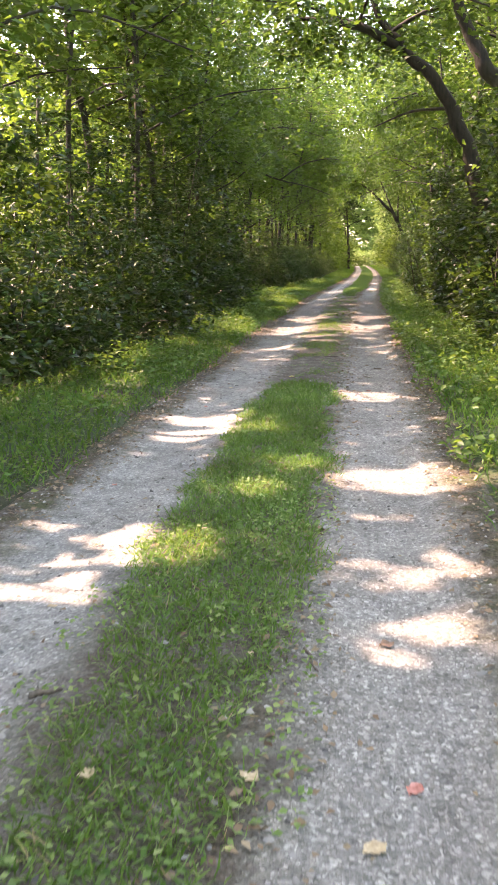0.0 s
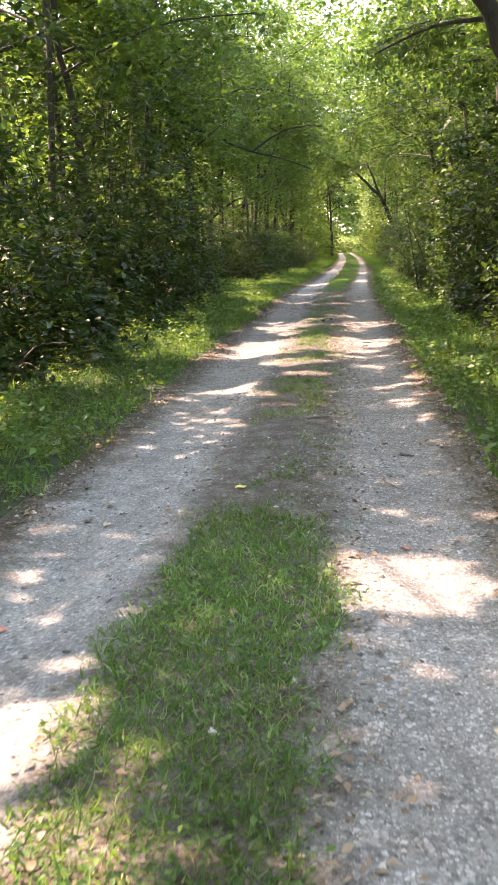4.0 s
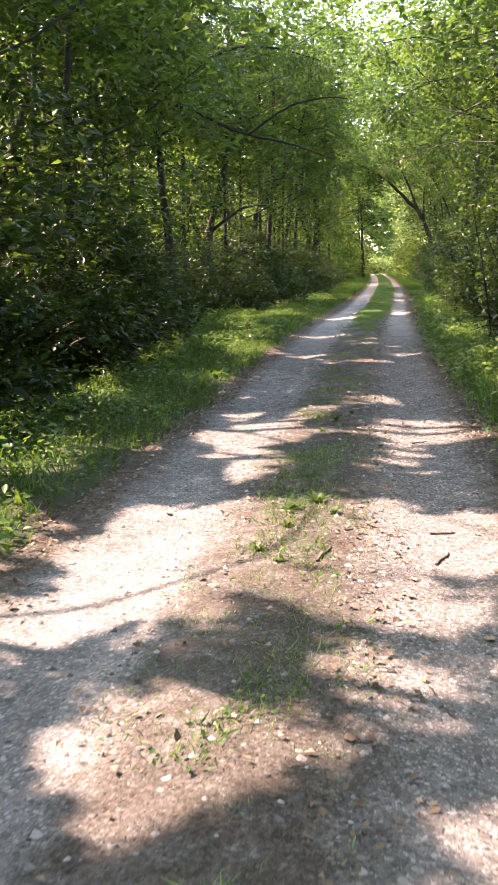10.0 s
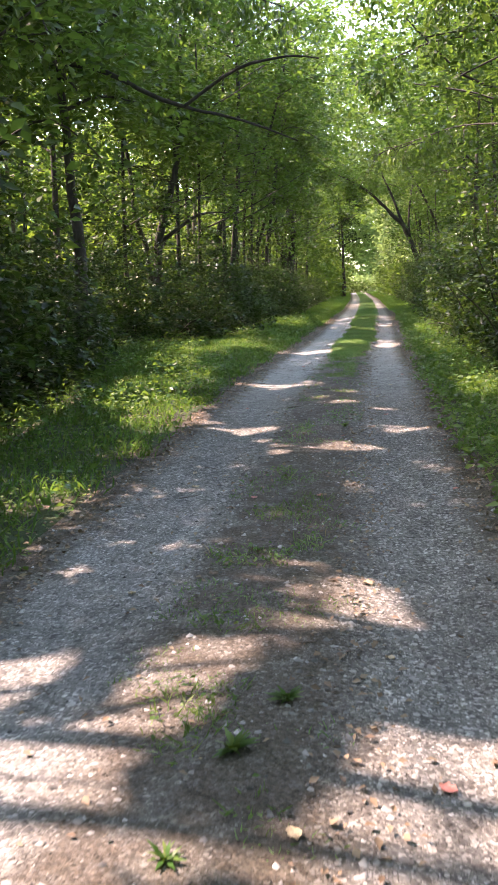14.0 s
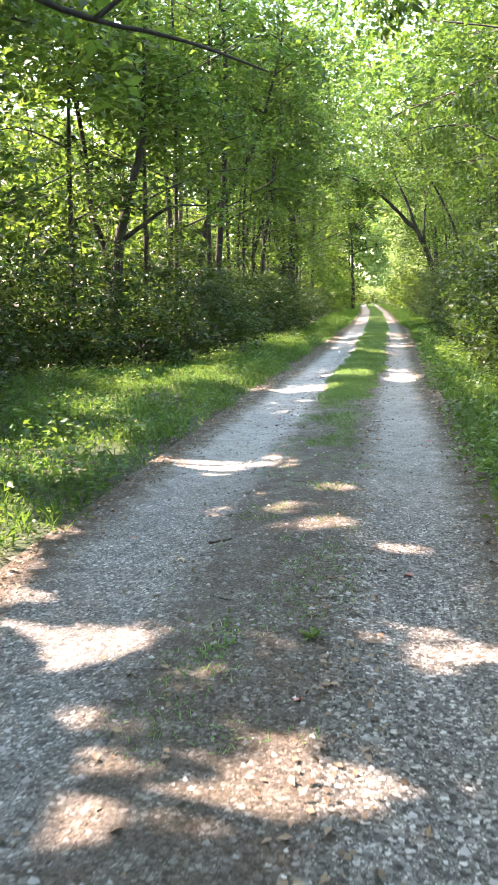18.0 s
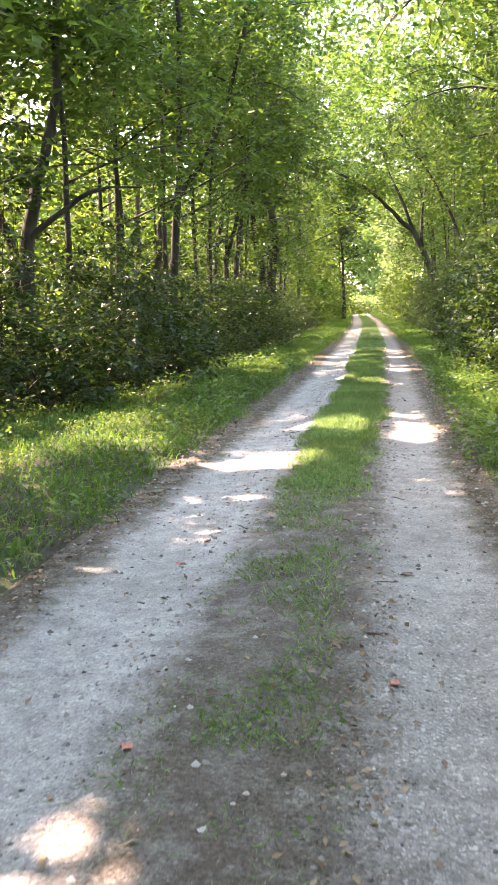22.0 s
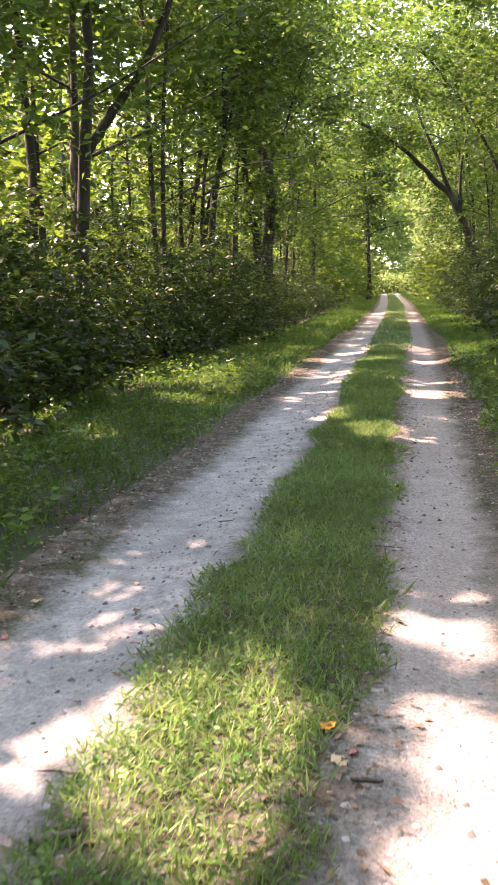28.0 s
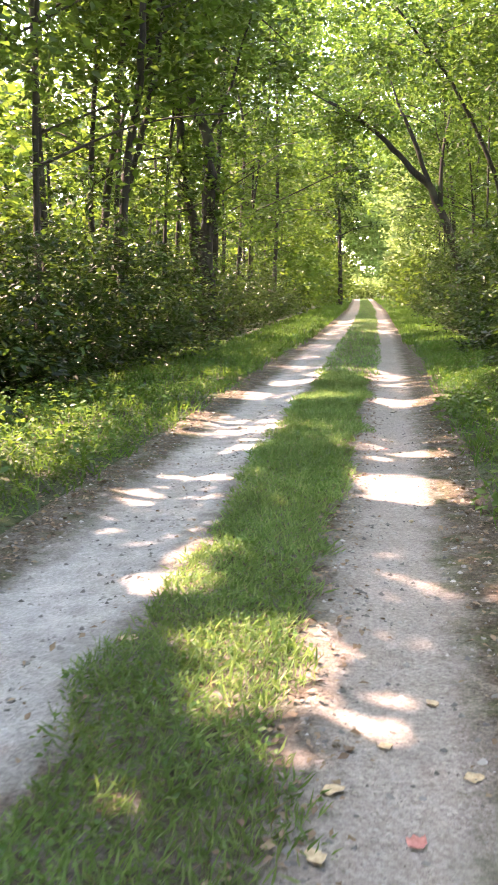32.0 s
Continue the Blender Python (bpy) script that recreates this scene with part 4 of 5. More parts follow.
tree([(-8.4, 66, -0.05), (-8.4, 66, 3), (-8.36, 66, 4.7), (-8.28, 66, 6.1), (-8.26, 66, 8.9)], 0.136, 15, 3.2, 5000, 0.18, "tall straight forest tree with pale bark", 65, low=7, bark=BARK_PALE)
tree([(4.3, 86, -0.05), (4.0, 86, 1.8), (3.4, 86, 3.52), (2.61, 86, 5.33), (1.58, 86, 6.37), (0.55, 86, 7.42), (-0.48, 86, 8.2), (-1.5, 86, 8.8)], 0.208, 8.8, 3.2, 6500, 0.19, "dark tree arching far over the track", 66, low=7.6,
     extra=[([(2.61, 86, 5.33), (1.82, 86, 7.36), (1.05, 86, 9.13), (0.6, 86, 11)], 0.11), ([(3.0, 86, 4.4), (3.0, 86, 6.5), (3.4, 86, 9)], 0.12)])
tree([(5.6, 80, -0.05), (5.0, 80, 3), (4.02, 80, 5.81), (2.86, 80, 8), (1.77, 80, 9.5), (0.89, 80, 10.6)], 0.09, 10.6, 3.2, 6000, 0.19, BIG, 67, low=8)
tree([(-2.25, 125, -0.05), (-2.25, 125, 2.2), (-2.3, 125, 5), (-2.4, 125, 8)], 0.19, 15, 2.8, 8500, 0.26, "dark straight tree at the edge of the far track", 68, low=4.6, limbs=8, mat=LEAF_SHADED)
tree([(-2.9, 140, -0.05), (-2.9, 140, 2.2), (-2.9, 140, 5), (-3.0, 140, 8)], 0.136, 15, 3.4, 5000, 0.28, "dark straight tree at the edge of the far track", 69, low=3.5, limbs=7)
tree([(-8.0, 62, -0.05), (-7.95, 62, 2.5), (-7.91, 62, 4.5), (-8, 62, 7), (-8.2, 62, 9)], 0.12, 14, 3, 4500, 0.18, THIN, 70, low=7)
tree([(-6.0, 70, -0.05), (-5.77, 70, 3.36), (-5.55, 70, 5.5), (-4.7, 70, 7.1)], 0.064, 11, 2.6, 3000, 0.18, THIN, 71, low=7)

# boughs that hang their leaves over the track
def hanging_bough(root_xy, height, boughs, seed, label):
    """A roadside tree whose side boughs droop leafy twigs over the track."""
    rb = np.random.RandomState(seed)
    x, y = root_xy
    ob = tree([(x, y, -0.05), (x - 0.1, y, height * 0.4), (x - 0.25, y + 0.1, height * 0.75)], 0.11, height + 3, 2.6, 3500, 0.15, label, seed, low=height * 0.6, limbs=5)
    for pts, r0 in boughs:
        v, f = tube_arrays(pts, np.linspace(r0, 0.008, len(pts)), 6, seed * 5)
        solid("limb", tri_mesh("limb", v, f, True), BARK, ob)
        tips = []
        for w in np.linspace(0.8, len(pts) - 1.02, 9 * (len(pts) - 1)):
            at = on_curve(pts, w)
            side = rb.choice([-1, 1]) * rb.uniform(0.15, 0.7)
            end = at + np.array([0.3 * rb.randn(), side, -0.25 - 0.3 * rb.rand()])
            if rb.rand() < 0.5:
                v, f = tube_arrays([at, at * 0.5 + end * 0.5 + [0, 0, 0.08], end], [0.009, 0.006, 0.003], 4, seed + len(tips))
                solid("twig", tri_mesh("twig", v, f, True), BARK, ob)
            tips += [at * 0.5 + end * 0.5, end]
        tips = np.array(tips)
        idx = np.repeat(np.arange(len(tips)), 16)
        n = len(idx)
        p = tips[idx] + rb.randn(n, 3) * [0.17, 0.17, 0.09]
        al = np.concatenate([rb.randn(n, 2) * 0.8, -0.5 - 0.6 * rb.rand(n, 1)], 1)
        fc = np.concatenate([rb.randn(n, 2) * 0.5, np.ones((n, 1))], 1)
        ln = 0.13 * (0.6 + 0.7 * rb.rand(n))
        # bough leaves that would cover a cut sun gap are left out
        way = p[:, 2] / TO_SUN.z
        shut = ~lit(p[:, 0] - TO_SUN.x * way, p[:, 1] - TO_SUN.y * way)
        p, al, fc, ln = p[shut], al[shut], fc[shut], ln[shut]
        v, f = leaf_arrays(p, al, fc, ln, ln * 0.5)
        solid("bough_leaves", tri_mesh("bough_leaves", v, f), LEAF_TREE, ob)
    return ob


OVER = "leafy roadside tree with drooping boughs over the track"
hanging_bough((3.0, 39.5), 6.0, [([(2.8, 39.5, 5.6), (1.6, 39.6, 6.0), (0.5, 39.8, 5.8), (-0.4, 39.9, 5.3)], 0.028), ([(2.8, 39.4, 5.0), (1.9, 38.4, 6.1), (0.8, 37.4, 6.5), (-0.5, 36.9, 6.3)], 0.026),
                          ([(2.8, 39.6, 4.4), (1.8, 41.4, 4.7), (0.9, 42.4, 4.6), (0.1, 42.8, 4.4)], 0.018)], 91, OVER)
hanging_bough((-5.6, 38.6), 7.0, [([(-5.4, 38.6, 6.2), (-3.9, 38.5, 6.8), (-2.7, 38.3, 6.7), (-1.6, 38.1, 6.3)], 0.05), ([(-5.5, 38.4, 5.2), (-5.6, 36.8, 5.6), (-5.8, 35.6, 5.4), (-5.6, 34.4, 5.0)], 0.04)], 92, OVER)
hanging_bough((3.1, 25.5), 6.0, [([(2.9, 25.5, 5.2), (2.1, 25.3, 5.7), (1.2, 25.0, 5.6), (0.4, 24.8, 5.2)], 0.04), ([(2.9, 25.4, 4.4), (2.4, 24.6, 4.8), (1.8, 23.8, 4.6)], 0.03)], 93, OVER)
hanging_bough((4.1, 56.0), 6.5, [([(3.9, 56.0, 5.6), (2.8, 56.0, 6.4), (1.7, 56.2, 6.5), (0.6, 56.4, 6.2)], 0.045), ([(3.9, 55.8, 5.0), (3.2, 54.6, 5.4), (2.5, 53.6, 5.2)], 0.03)], 94, OVER)

# crowns that close over the track farther on
for x, y, lx, h, s in ((-5.6, 58, 0.8, 15, 81), (-5.2, 80, 0.7, 16, 82), (5.6, 70, -0.9, 15, 83), (-4.8, 96, 0.6, 16, 84), (4.8, 99, -0.8, 16, 85)):
    tree(lean_path(x, y, h, lx), 0.1, h, 5.6, 6000, 0.22, "tall tree leaning in to close the leafy roof", s, low=8.0, limbs=7)

# climbing leaves on two of the trunks
for px, py, z0, z1 in ((-4.95, 75, 0.6, 6.5), (-4.25, 74, 0.4, 5.2)):
    rv = np.random.RandomState(int(py))
    c = np.stack([px + rv.randn(46) * 0.16, py + rv.randn(46) * 0.16, rv.uniform(z0, z1, 46)], 1)
    p, along, face, length = leaf_cloud(rv, c, np.full(46, 0.22), 24, 0.12, 1.0, 1.0)
    v, f = leaf_arrays(p, along, face, length, length * 0.7)
    tagged(solid("climbing_vine", tri_mesh("climbing_vine", v, f), LEAF_TREE), "green climbing vine clinging to a dark trunk", "vine")

# the rest of the roadside rows; those before y 6 are unseen, added for shade
for y in np.arange(-16, 112, 3.6):
    seed += 1
    x = np.interp(y, LEFT_Y, LEFT_X) - 1.6 - 2.6 * rs.rand()
    h = rs.uniform(12, 17)
    seen = y > 6
    tree(lean_path(x, y, h, 0.9 * rs.rand() - 0.1), rs.uniform(0.04, 0.075), h, 4.2, 3900 if y < 22 and seen else 6800 if 8 < y < 64 else 4600 if seen else 1600, (0.16 if y < 64 else 0.2) if seen else 0.45, SP, seed, low=rs.uniform(2.2, 4.0), limbs=8, upper=2000 if 0 < y < 64 else 700)
for y in np.arange(-8, 112, 3.9):
    seed += 1
    x = np.interp(y, RIGHT_Y, RIGHT_X) + 1.5 + 1.4 * rs.rand()
    h = rs.uniform(11, 16)
    arch = 48 < y < 84
    seen = y > 6
    tree(lean_path(x + arch * 0.6, y, h + arch * 2, -0.8 * rs.rand()), rs.uniform(0.035, 0.06), h + arch * 2, 4.0 if arch else 3.8, 8800 if arch else 7600 if 12 < y < 70 else 4200 if seen else 1500, 0.18 if arch else 0.16 if 12 < y < 70 else 0.2 if seen else 0.45, SP, seed, low=5.0 if arch else rs.uniform(2.0, 3.4), limbs=8)
for y in np.arange(-6, 120, 5.0):
    seed += 1
    x = -9.0 - 4.5 * rs.rand()
    h = rs.uniform(10, 14)
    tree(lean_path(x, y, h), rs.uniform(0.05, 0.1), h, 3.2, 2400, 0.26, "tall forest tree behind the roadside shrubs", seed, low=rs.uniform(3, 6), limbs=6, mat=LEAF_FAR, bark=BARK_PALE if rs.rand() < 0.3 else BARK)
# shrubs
for y in np.arange(3, 100, 1.5):
    seed += 1
    wall = np.interp(y, LEFT_Y, LEFT_X)
    shrub(wall - 0.8 - 0.4 * rs.rand(), y, rs.uniform(1.0, 1.3), 1.25, rs.uniform(1.9, 2.8), 2900 if y < 70 else 1300, 0.122, "green leafy shrub with shade in its leaf tone at the wood's edge", seed)
for y in np.arange(5, 104, 2.1):
    seed += 1
    wall = np.interp(y, LEFT_Y, LEFT_X)
    shrub(wall - (1.75 if y < 46 else 2.6) - 0.9 * rs.rand(), y, 1.6 if y < 46 else 1.8, 1.7, rs.uniform(3.6, 5.6), 2100 if y < 72 else 1300, 0.155, "tall green understorey bush in the wood", seed)
for y in np.arange(4, 108, 3.0):
    seed += 1
    wall = np.interp(y, LEFT_Y, LEFT_X)
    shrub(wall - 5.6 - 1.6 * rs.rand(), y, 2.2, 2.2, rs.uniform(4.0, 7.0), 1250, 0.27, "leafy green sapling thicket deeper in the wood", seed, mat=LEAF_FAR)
for y in np.arange(12, 100, 2.4):
    seed += 1
    wall = np.interp(y, RIGHT_Y, RIGHT_X)
    shrub(wall + (1.5 if y < 50 else 2.3) + 0.8 * rs.rand(), y, 1.5, 1.6, rs.uniform(3.8, 6.0), 2100 if y < 50 else 1500, 0.155, "tall green understorey bush beside the track", seed)
for y in np.arange(9, 104, 1.7):
    seed += 1
    wall = np.interp(y, RIGHT_Y, RIGHT_X)
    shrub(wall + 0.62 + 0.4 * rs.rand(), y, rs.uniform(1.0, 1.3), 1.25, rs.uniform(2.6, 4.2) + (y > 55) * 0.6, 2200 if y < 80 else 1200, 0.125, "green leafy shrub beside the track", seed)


# dense young growth that hides the wood along the first half
for y in (19.2, 21.6, 23.4, 25.1, 27.4, 29.8, 32.0, 34.3):
    seed += 1
    wall = np.interp(y, LEFT_Y, LEFT_X)
    shrub(wall - 1.25 - 0.5 * rs.rand(), y, 1.55, 1.6, rs.uniform(5.0, 7.2), 3300, 0.165, "tall dense green thicket with shade in its leaf tone at the wood's edge", seed)
for y in (14.5, 17.5, 20.8, 23.5, 26.2, 28.8, 31.5):
    seed += 1
    wall = np.interp(y, RIGHT_Y, RIGHT_X)
    shrub(wall + 1.35 + 0.4 * rs.rand(), y, 1.5, 1.6, rs.uniform(4.8, 6.8), 2900, 0.165, "tall dense green thicket beside the track", seed)


# distant woods
def woods(name, label, x0, x1, y0, y1, top, n, size, seed, gaps=False, mat=None, low=0.3):
    rs = np.random.RandomState(seed)
    nc = n // 30
    c = np.stack([rs.uniform(x0, x1, nc), rs.uniform(y0, y1, nc), (top - low) * rs.rand(nc) ** 0.8 + low], 1)
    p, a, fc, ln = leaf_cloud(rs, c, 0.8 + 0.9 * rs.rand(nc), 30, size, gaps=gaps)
    k = p[:, 2] > 0
    v, f = leaf_arrays(p[k], a[k], fc[k], ln[k], ln[k] * 0.65)
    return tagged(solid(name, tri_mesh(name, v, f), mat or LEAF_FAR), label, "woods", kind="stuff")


woods("distant_woods", "dense green wood behind the roadside trees", -18, -12.5, -6, 150, 10, 36000, 0.62, 1, True)
woods("distant_woods", "green wood far behind the roadside trees", -32, -27, -20, 170, 15, 13000, 1.2, 6)
woods("distant_woods", "sunlit green wood in the distance", -25, -20, -10, 170, 17, 15000, 0.85, 14)
woods("distant_woods", "leafy crowns meeting high over the far track", -9, 8, 92, 128, 24, 13000, 0.4, 15, low=8.5, mat=LEAF_TREE)
woods("distant_woods", "leafy crowns meeting over the track", -6, 6, 68, 92, 23, 8500, 0.3, 18, True, LEAF_TREE, 11.0)
woods("distant_woods", "pale leafy crowns meeting over the end of the track", -9, 8, 132, 168, 32, 15000, 0.6, 16, low=9.0)
# leaf layer without trunks, mostly out of view, added to shade the right side
woods("distant_woods", "high leaf layer added to shade the trees opposite", -14, -6.5, -12, 120, 24, 16000, 0.36, 17, True, LEAF_TREE, 15.0)
woods("distant_woods", "green wood far beyond the opposite verge", 15, 19, 10, 170, 23, 11000, 1.2, 9)
woods("distant_woods", "green wood beyond the opposite verge", 6.5, 10.5, 10, 150, 17, 23000, 0.62, 2)
# out of view behind the camera, added to hold back sky light
woods("distant_woods", "unseen green wood added behind the start against sky light", -24, 20, -30, -24, 14, 5000, 1.0, 7)
woods("distant_thicket", "low green thicket along the far verge", -5.0, -3.3, 98, 168, 3.2, 8000, 0.3, 10)
woods("distant_thicket", "low green thicket along the far verge", 2.5, 4.4, 100, 168, 3.2, 8000, 0.3, 11)
woods("distant_woods", "sunlit green trees beside the far part of the track", -10, -3.4, 108, 160, 13, 15000, 0.42, 3)
woods("distant_woods", "green trees with haze in their colour lining the far track", 2.4, 9, 108, 176, 15, 15000, 0.42, 4, mat=LEAF_HAZY)
woods("distant_woods", "low green thicket across the far end", -7, 5, 170, 175, 2.2, 4000, 0.4, 8, mat=LEAF_HAZY)
woods("distant_woods", "green trees with haze in their colour closing the view at the far end", -9, 7, 178, 192, 17, 15000, 0.6, 5, mat=LEAF_HAZY)
woods("distant_woods", "green wood with haze in its colour rising beyond the far end", -26, 18, 205, 216, 26, 9000, 1.6, 12, mat=LEAF_HAZY)
woods("distant_thicket", "low green bushes under the dark far tree", -4.6, -2.4, 120, 150, 3.6, 4500, 0.28, 13)


# ---- small things on the track ----
def fallen_leaf(x, y, size, turn, mat, label, curl=0.35, lift=0.0):
    """A dry leaf with a pointed, notched outline, curled up at its edges."""
    rs = np.random.RandomState(int(abs(x * 971 + y * 337)) + 3)
    half = np.array([0.02, 0.24, 0.40, 0.30, 0.36, 0.16, 0.01]) * size * (0.85 + 0.3 * rs.rand(7))
    along = np.linspace(-0.5, 0.5, 7) * size
    rows = []
    for a, h in zip(along, half):
        for s in (-1, -0.5, 0, 0.5, 1):
            rows.append((a + 0.06 * size * abs(s), h * s, curl * size * 0.5 * (s * s * h / size + (a / size) ** 2) + 0.004 * rs.randn()))
    v = np.array(rows)
    c, s = math.cos(turn), math.sin(turn)
    v[:, :2] = v[:, :2] @ np.array([[c, s], [-s, c]])
    v[:, 2] -= v[:, 2].min()
    i = (np.arange(6)[:, None] * 5 + np.arange(4)[None]).ravel()
    f = np.stack([i, i + 1, i + 6, i + 5], 1)
    z = float(ground_z(x, y)) + 0.009 + lift
    ob = solid("fallen_leaf", tri_mesh("fallen_leaf", v, f, True), mat)
    ob.location = (x, y, z)
    return tagged(ob, label, "leaf", "fallen leaves on the track")


def plain_dry(name, dark, light):
    m, nodes, links = material(name)
    geo = nodes.new("ShaderNodeNewGeometry")
    vein = node(nodes, "ShaderNodeTexNoise", Scale=70.0, Detail=5.0)
    links.new(geo.outputs["Position"], vein.inputs["Vector"])
    tone = ramp(nodes, [(0.3, dark), (0.7, light)])
    links.new(vein.outputs[0], tone.inputs[0])
    links.new(tone.outputs[0], nodes["Principled BSDF"].inputs["Base Color"])
    nodes["Principled BSDF"].inputs["Roughness"].default_value = 0.7
    return m


TAN_LEAF = plain_dry("tan_dry_leaf", (0.30, 0.22, 0.13), (0.52, 0.42, 0.27))
ORANGE_LEAF = plain_dry("orange_dry_leaf", (0.55, 0.22, 0.03), (0.75, 0.36, 0.06))
RED_LEAF = plain_dry("red_dry_leaf", (0.30, 0.10, 0.08), (0.50, 0.22, 0.18))
BROWN_LEAF = plain_dry("brown_dry_leaf", (0.07, 0.045, 0.03), (0.18, 0.12, 0.08))
YELLOW_LEAF = plain_dry("yellow_dry_leaf", (0.45, 0.36, 0.08), (0.62, 0.52, 0.18))
WOOD = plain_dry("dead_wood", (0.035, 0.028, 0.022), (0.14, 0.11, 0.085))
TAN, BROWN = "pale tan dry leaf lying on gravel", "curled brown dry leaf on the track"
for x, y, size, turn, mat, label in (
    (0.01, 2.11, 0.075, 0.6, TAN_LEAF, TAN), (-0.83, 2.34, 0.07, 2.0, TAN_LEAF, "pale tan dry leaf among the weeds"), (0.13, 2.40, 0.07, 1.0, RED_LEAF, "faded red dry leaf on grey gravel"),
    (-0.54, 2.68, 0.06, 0.3, BROWN_LEAF, BROWN), (-0.35, 2.38, 0.07, 2.6, TAN_LEAF, "pale tan dry leaf among the weeds"), (-0.95, 11.59, 0.08, 0.4, YELLOW_LEAF, "yellow-green leaf lying on gravel"),
    (-0.04, 11.9, 0.05, 1.2, BROWN_LEAF, BROWN), (0.12, 16.73, 0.07, 0.1, TAN_LEAF, TAN), (-0.77, 23.34, 0.06, 0.9, BROWN_LEAF, BROWN), (-0.03, 32.26, 0.06, 0.5, RED_LEAF, "small red dry leaf on dark gravel"),
    (-0.45, 32.07, 0.06, 0.1, BROWN_LEAF, BROWN), (-1.1, 27.82, 0.06, 1.5, RED_LEAF, "small red dry leaf on dark gravel"), (-1.43, 38.76, 0.06, 0.3, RED_LEAF, "small red dry leaf on pale gravel"), (-0.05, 38.59, 0.07, 0.2, BROWN_LEAF, BROWN)):
    fallen_leaf(x, y, size, turn, mat, label)
for x, y, size, turn, mat, label in (
    (-0.16, 45.2, 0.075, 0.7, ORANGE_LEAF, "bright orange leaf beside the grass strip"), (-0.1, 44.99, 0.08, 2.2, TAN_LEAF, TAN), (-0.79, 44.81, 0.075, 0.4, TAN_LEAF, "pale tan dry leaf at the grass edge"), (0.46, 50.62, 0.075, 0.9, RED_LEAF, "pinkish red dry leaf on the brown rut"),
    (0.56, 51.49, 0.06, 2.3, TAN_LEAF, TAN), (0.38, 51.14, 0.055, 0.2, TAN_LEAF, TAN), (0.22, 50.83, 0.08, 0.5, TAN_LEAF, "tan dry leaf at the edge of the grass strip"), (-0.69, 51.85, 0.09, 0.1, TAN_LEAF, "tan dry leaf at the edge of the grass strip"),
    (0.06, 49.09, 0.08, 1.9, YELLOW_LEAF, "yellow fallen leaf at the grass edge"), (0.65, 50.97, 0.07, 0.3, TAN_LEAF, TAN), (0.19, 50.49, 0.08, 2.0, TAN_LEAF, "tan dry leaf at the edge of the grass strip"), (-0.69, 51.27, 0.06, 1.0, BROWN_LEAF, BROWN)):
    fallen_leaf(x, y, size, turn, mat, label)
rs = np.random.RandomState(77)
for k in range(110):
    y = rs.uniform(2.5, 62)
    u = rs.choice([-1.25, 1.25, 0.5, -0.5, 0.9, -0.9]) + rs.randn() * 0.16
    mat = (TAN_LEAF, BROWN_LEAF, TAN_LEAF, RED_LEAF, BROWN_LEAF)[rs.randint(5)]
    fallen_leaf(float(u + centre(y)), y, rs.uniform(0.035, 0.065), rs.rand() * 6, mat, {TAN_LEAF: TAN, BROWN_LEAF: BROWN, RED_LEAF: "small red dry leaf on the track"}[mat], 0.5)


def stick(x0, y0, x1, y1, r, label="thin dark dead stick on the gravel"):
    a, e = np.array([x0, y0]), np.array([x1, y1])
    d = e - a
    pts = []
    for w, off in ((0, 0), (0.35, 0.03), (0.7, -0.02), (1, 0.02)):
        q = a + d * w + np.array([-d[1], d[0]]) * off
        pts.append((q[0] - x0, q[1] - y0, float(ground_z(q[0], q[1])) - float(ground_z(x0, y0)) + r * 0.7 + 0.006))
    v, f = tube_arrays(pts, [r, r * 0.9, r * 0.8, r * 0.5], 6, int(abs(x0 * 100 + y0 * 10)), 0.2)
    ob = solid("stick", tri_mesh("stick", v, f, True), WOOD)
    ob.location = (x0, y0, float(ground_z(x0, y0)))
    return tagged(ob, label, "stick", "dead sticks on the track")


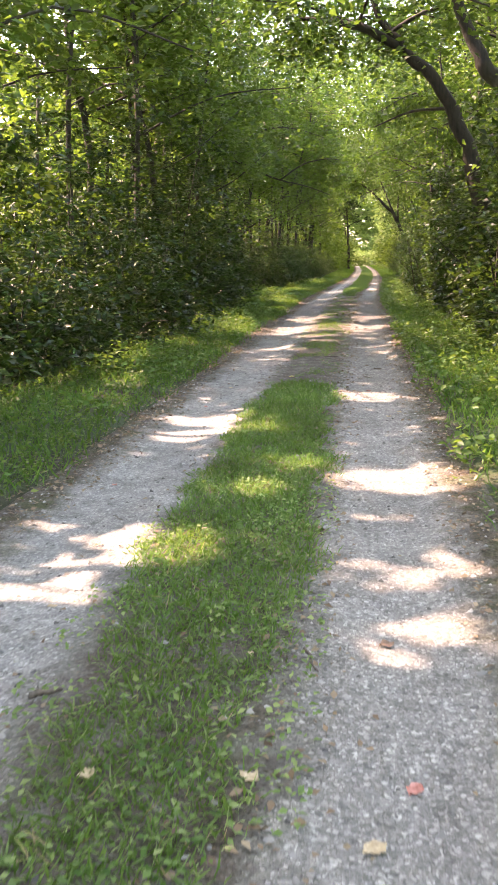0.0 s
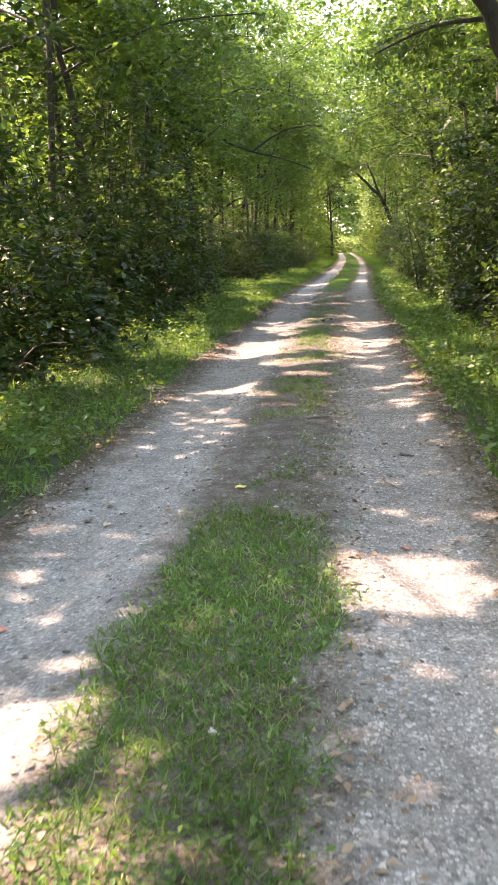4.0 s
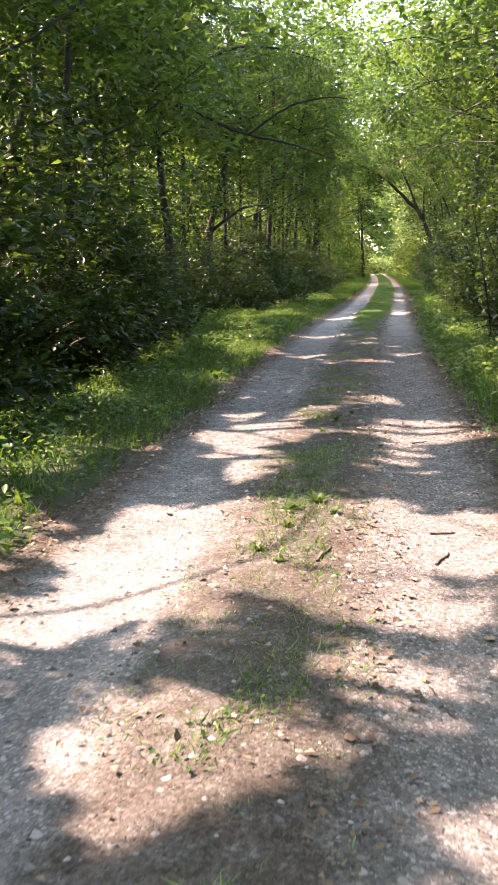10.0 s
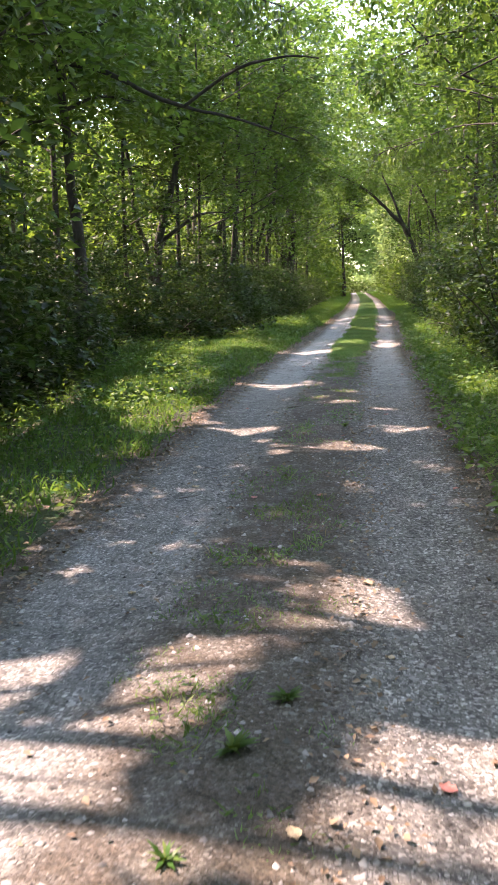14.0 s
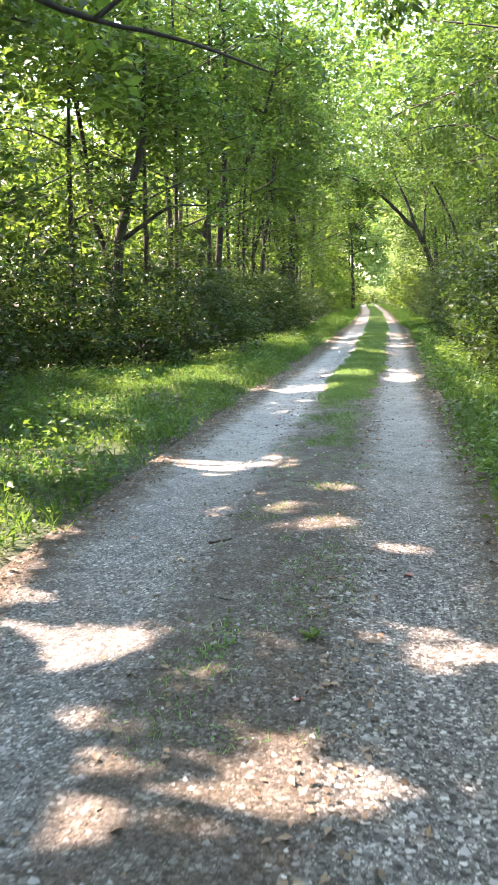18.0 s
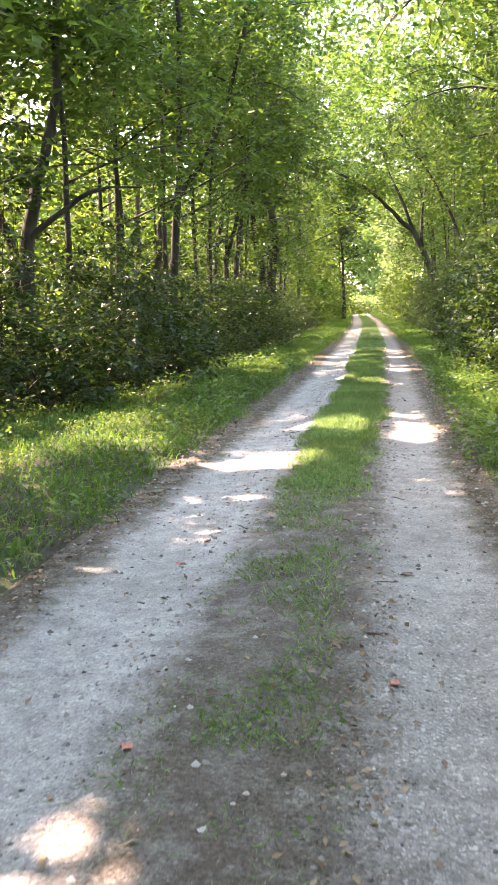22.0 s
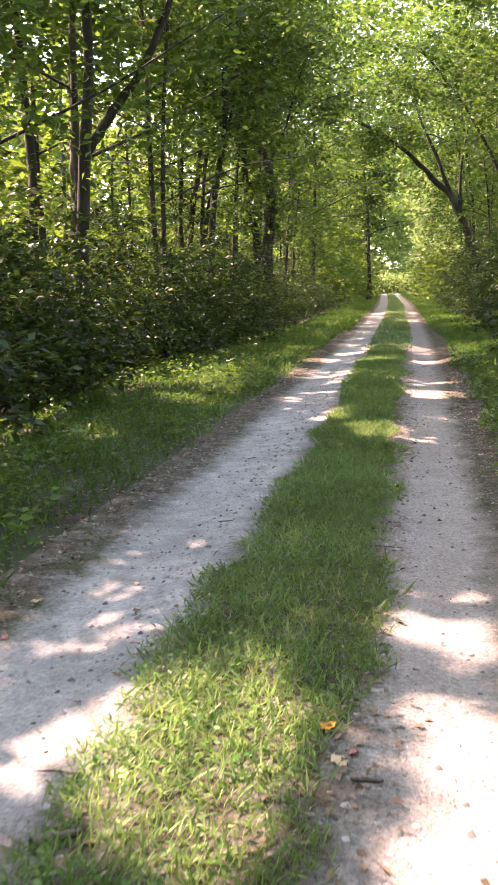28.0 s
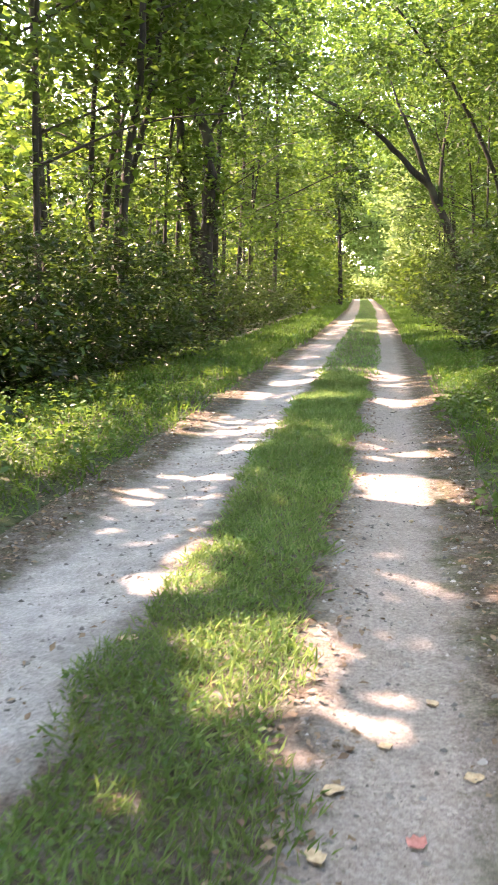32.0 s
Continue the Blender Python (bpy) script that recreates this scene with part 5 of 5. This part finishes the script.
for x0, y0, x1, y1, r in ((0.11, 12.6, 0.21, 12.57, 0.012), (-0.63, 13.85, -0.43, 14.0, 0.008), (-0.64, 19.83, -0.58, 20.09, 0.009), (-0.03, 19.92, 0.05, 20.13, 0.008), (-0.03, 20.47, 0.11, 20.51, 0.008), (-0.04, 23.22, 0.09, 23.31, 0.008),
                         (-0.25, 3.31, -0.19, 3.12, 0.006), (-1.2, 2.84, -1.09, 2.88, 0.014), (-0.06, 44.9, 0.04, 44.92, 0.009), (-0.92, 44.43, -0.80, 44.5, 0.018), (-1.25, 32.77, -1.12, 32.85, 0.012), (-0.28, 37.55, -0.18, 37.57, 0.008)):
    stick(x0, y0, x1, y1, r)
for k in range(46):
    y = rs.uniform(3, 60)
    x = float(centre(y)) + rs.uniform(-1.4, 1.4)
    t, ln = rs.rand() * 6.3, rs.uniform(0.06, 0.2)
    stick(x, y, x + ln * math.cos(t), y + ln * math.sin(t), rs.uniform(0.003, 0.006), "short thin dead twig on the track")


def weed_plant(x, y, size, seed):
    """A small rosette of upright leaves."""
    rs = np.random.RandomState(seed)
    z = float(ground_z(x, y))
    root = new("weed_plant")
    root.location = (x, y, z)
    for k in range(3):
        n = 9
        th = rs.rand(n) * 6.3
        base = np.stack([rs.randn(n) * 0.006 + x, rs.randn(n) * 0.006 + y, np.full(n, z + 0.004)], 1)
        up = (0.5, 0.9, 1.6)[k]
        al = np.stack([np.cos(th), np.sin(th), np.full(n, up)], 1)
        fc = np.stack([-np.cos(th) * up, -np.sin(th) * up, np.ones(n)], 1)
        ln = size * (0.6 + 0.6 * rs.rand(n))
        v, f = leaf_arrays(base, al, fc, ln, ln * 0.26, 0.25, True)
        solid("leaf_whorl", tri_mesh("leaf_whorl", v, f), WEED, root)
    return tagged(root, "small green weed growing through the gravel", "weed", "weeds in the gravel")


for x, y, size in ((-0.86, 20.47, 0.06), (-0.89, 20.83, 0.09), (-0.6, 20.77, 0.06), (-0.98, 20.03, 0.06), (-0.84, 19.83, 0.05), (-0.72, 21.02, 0.1), (-0.75, 24.2, 0.09), (-0.6, 24.6, 0.08), (-0.85, 23.6, 0.06), (-0.7, 16.1, 0.07), (-0.5, 31.2, 0.07)):
    weed_plant(x, y, size, int(y * 10))
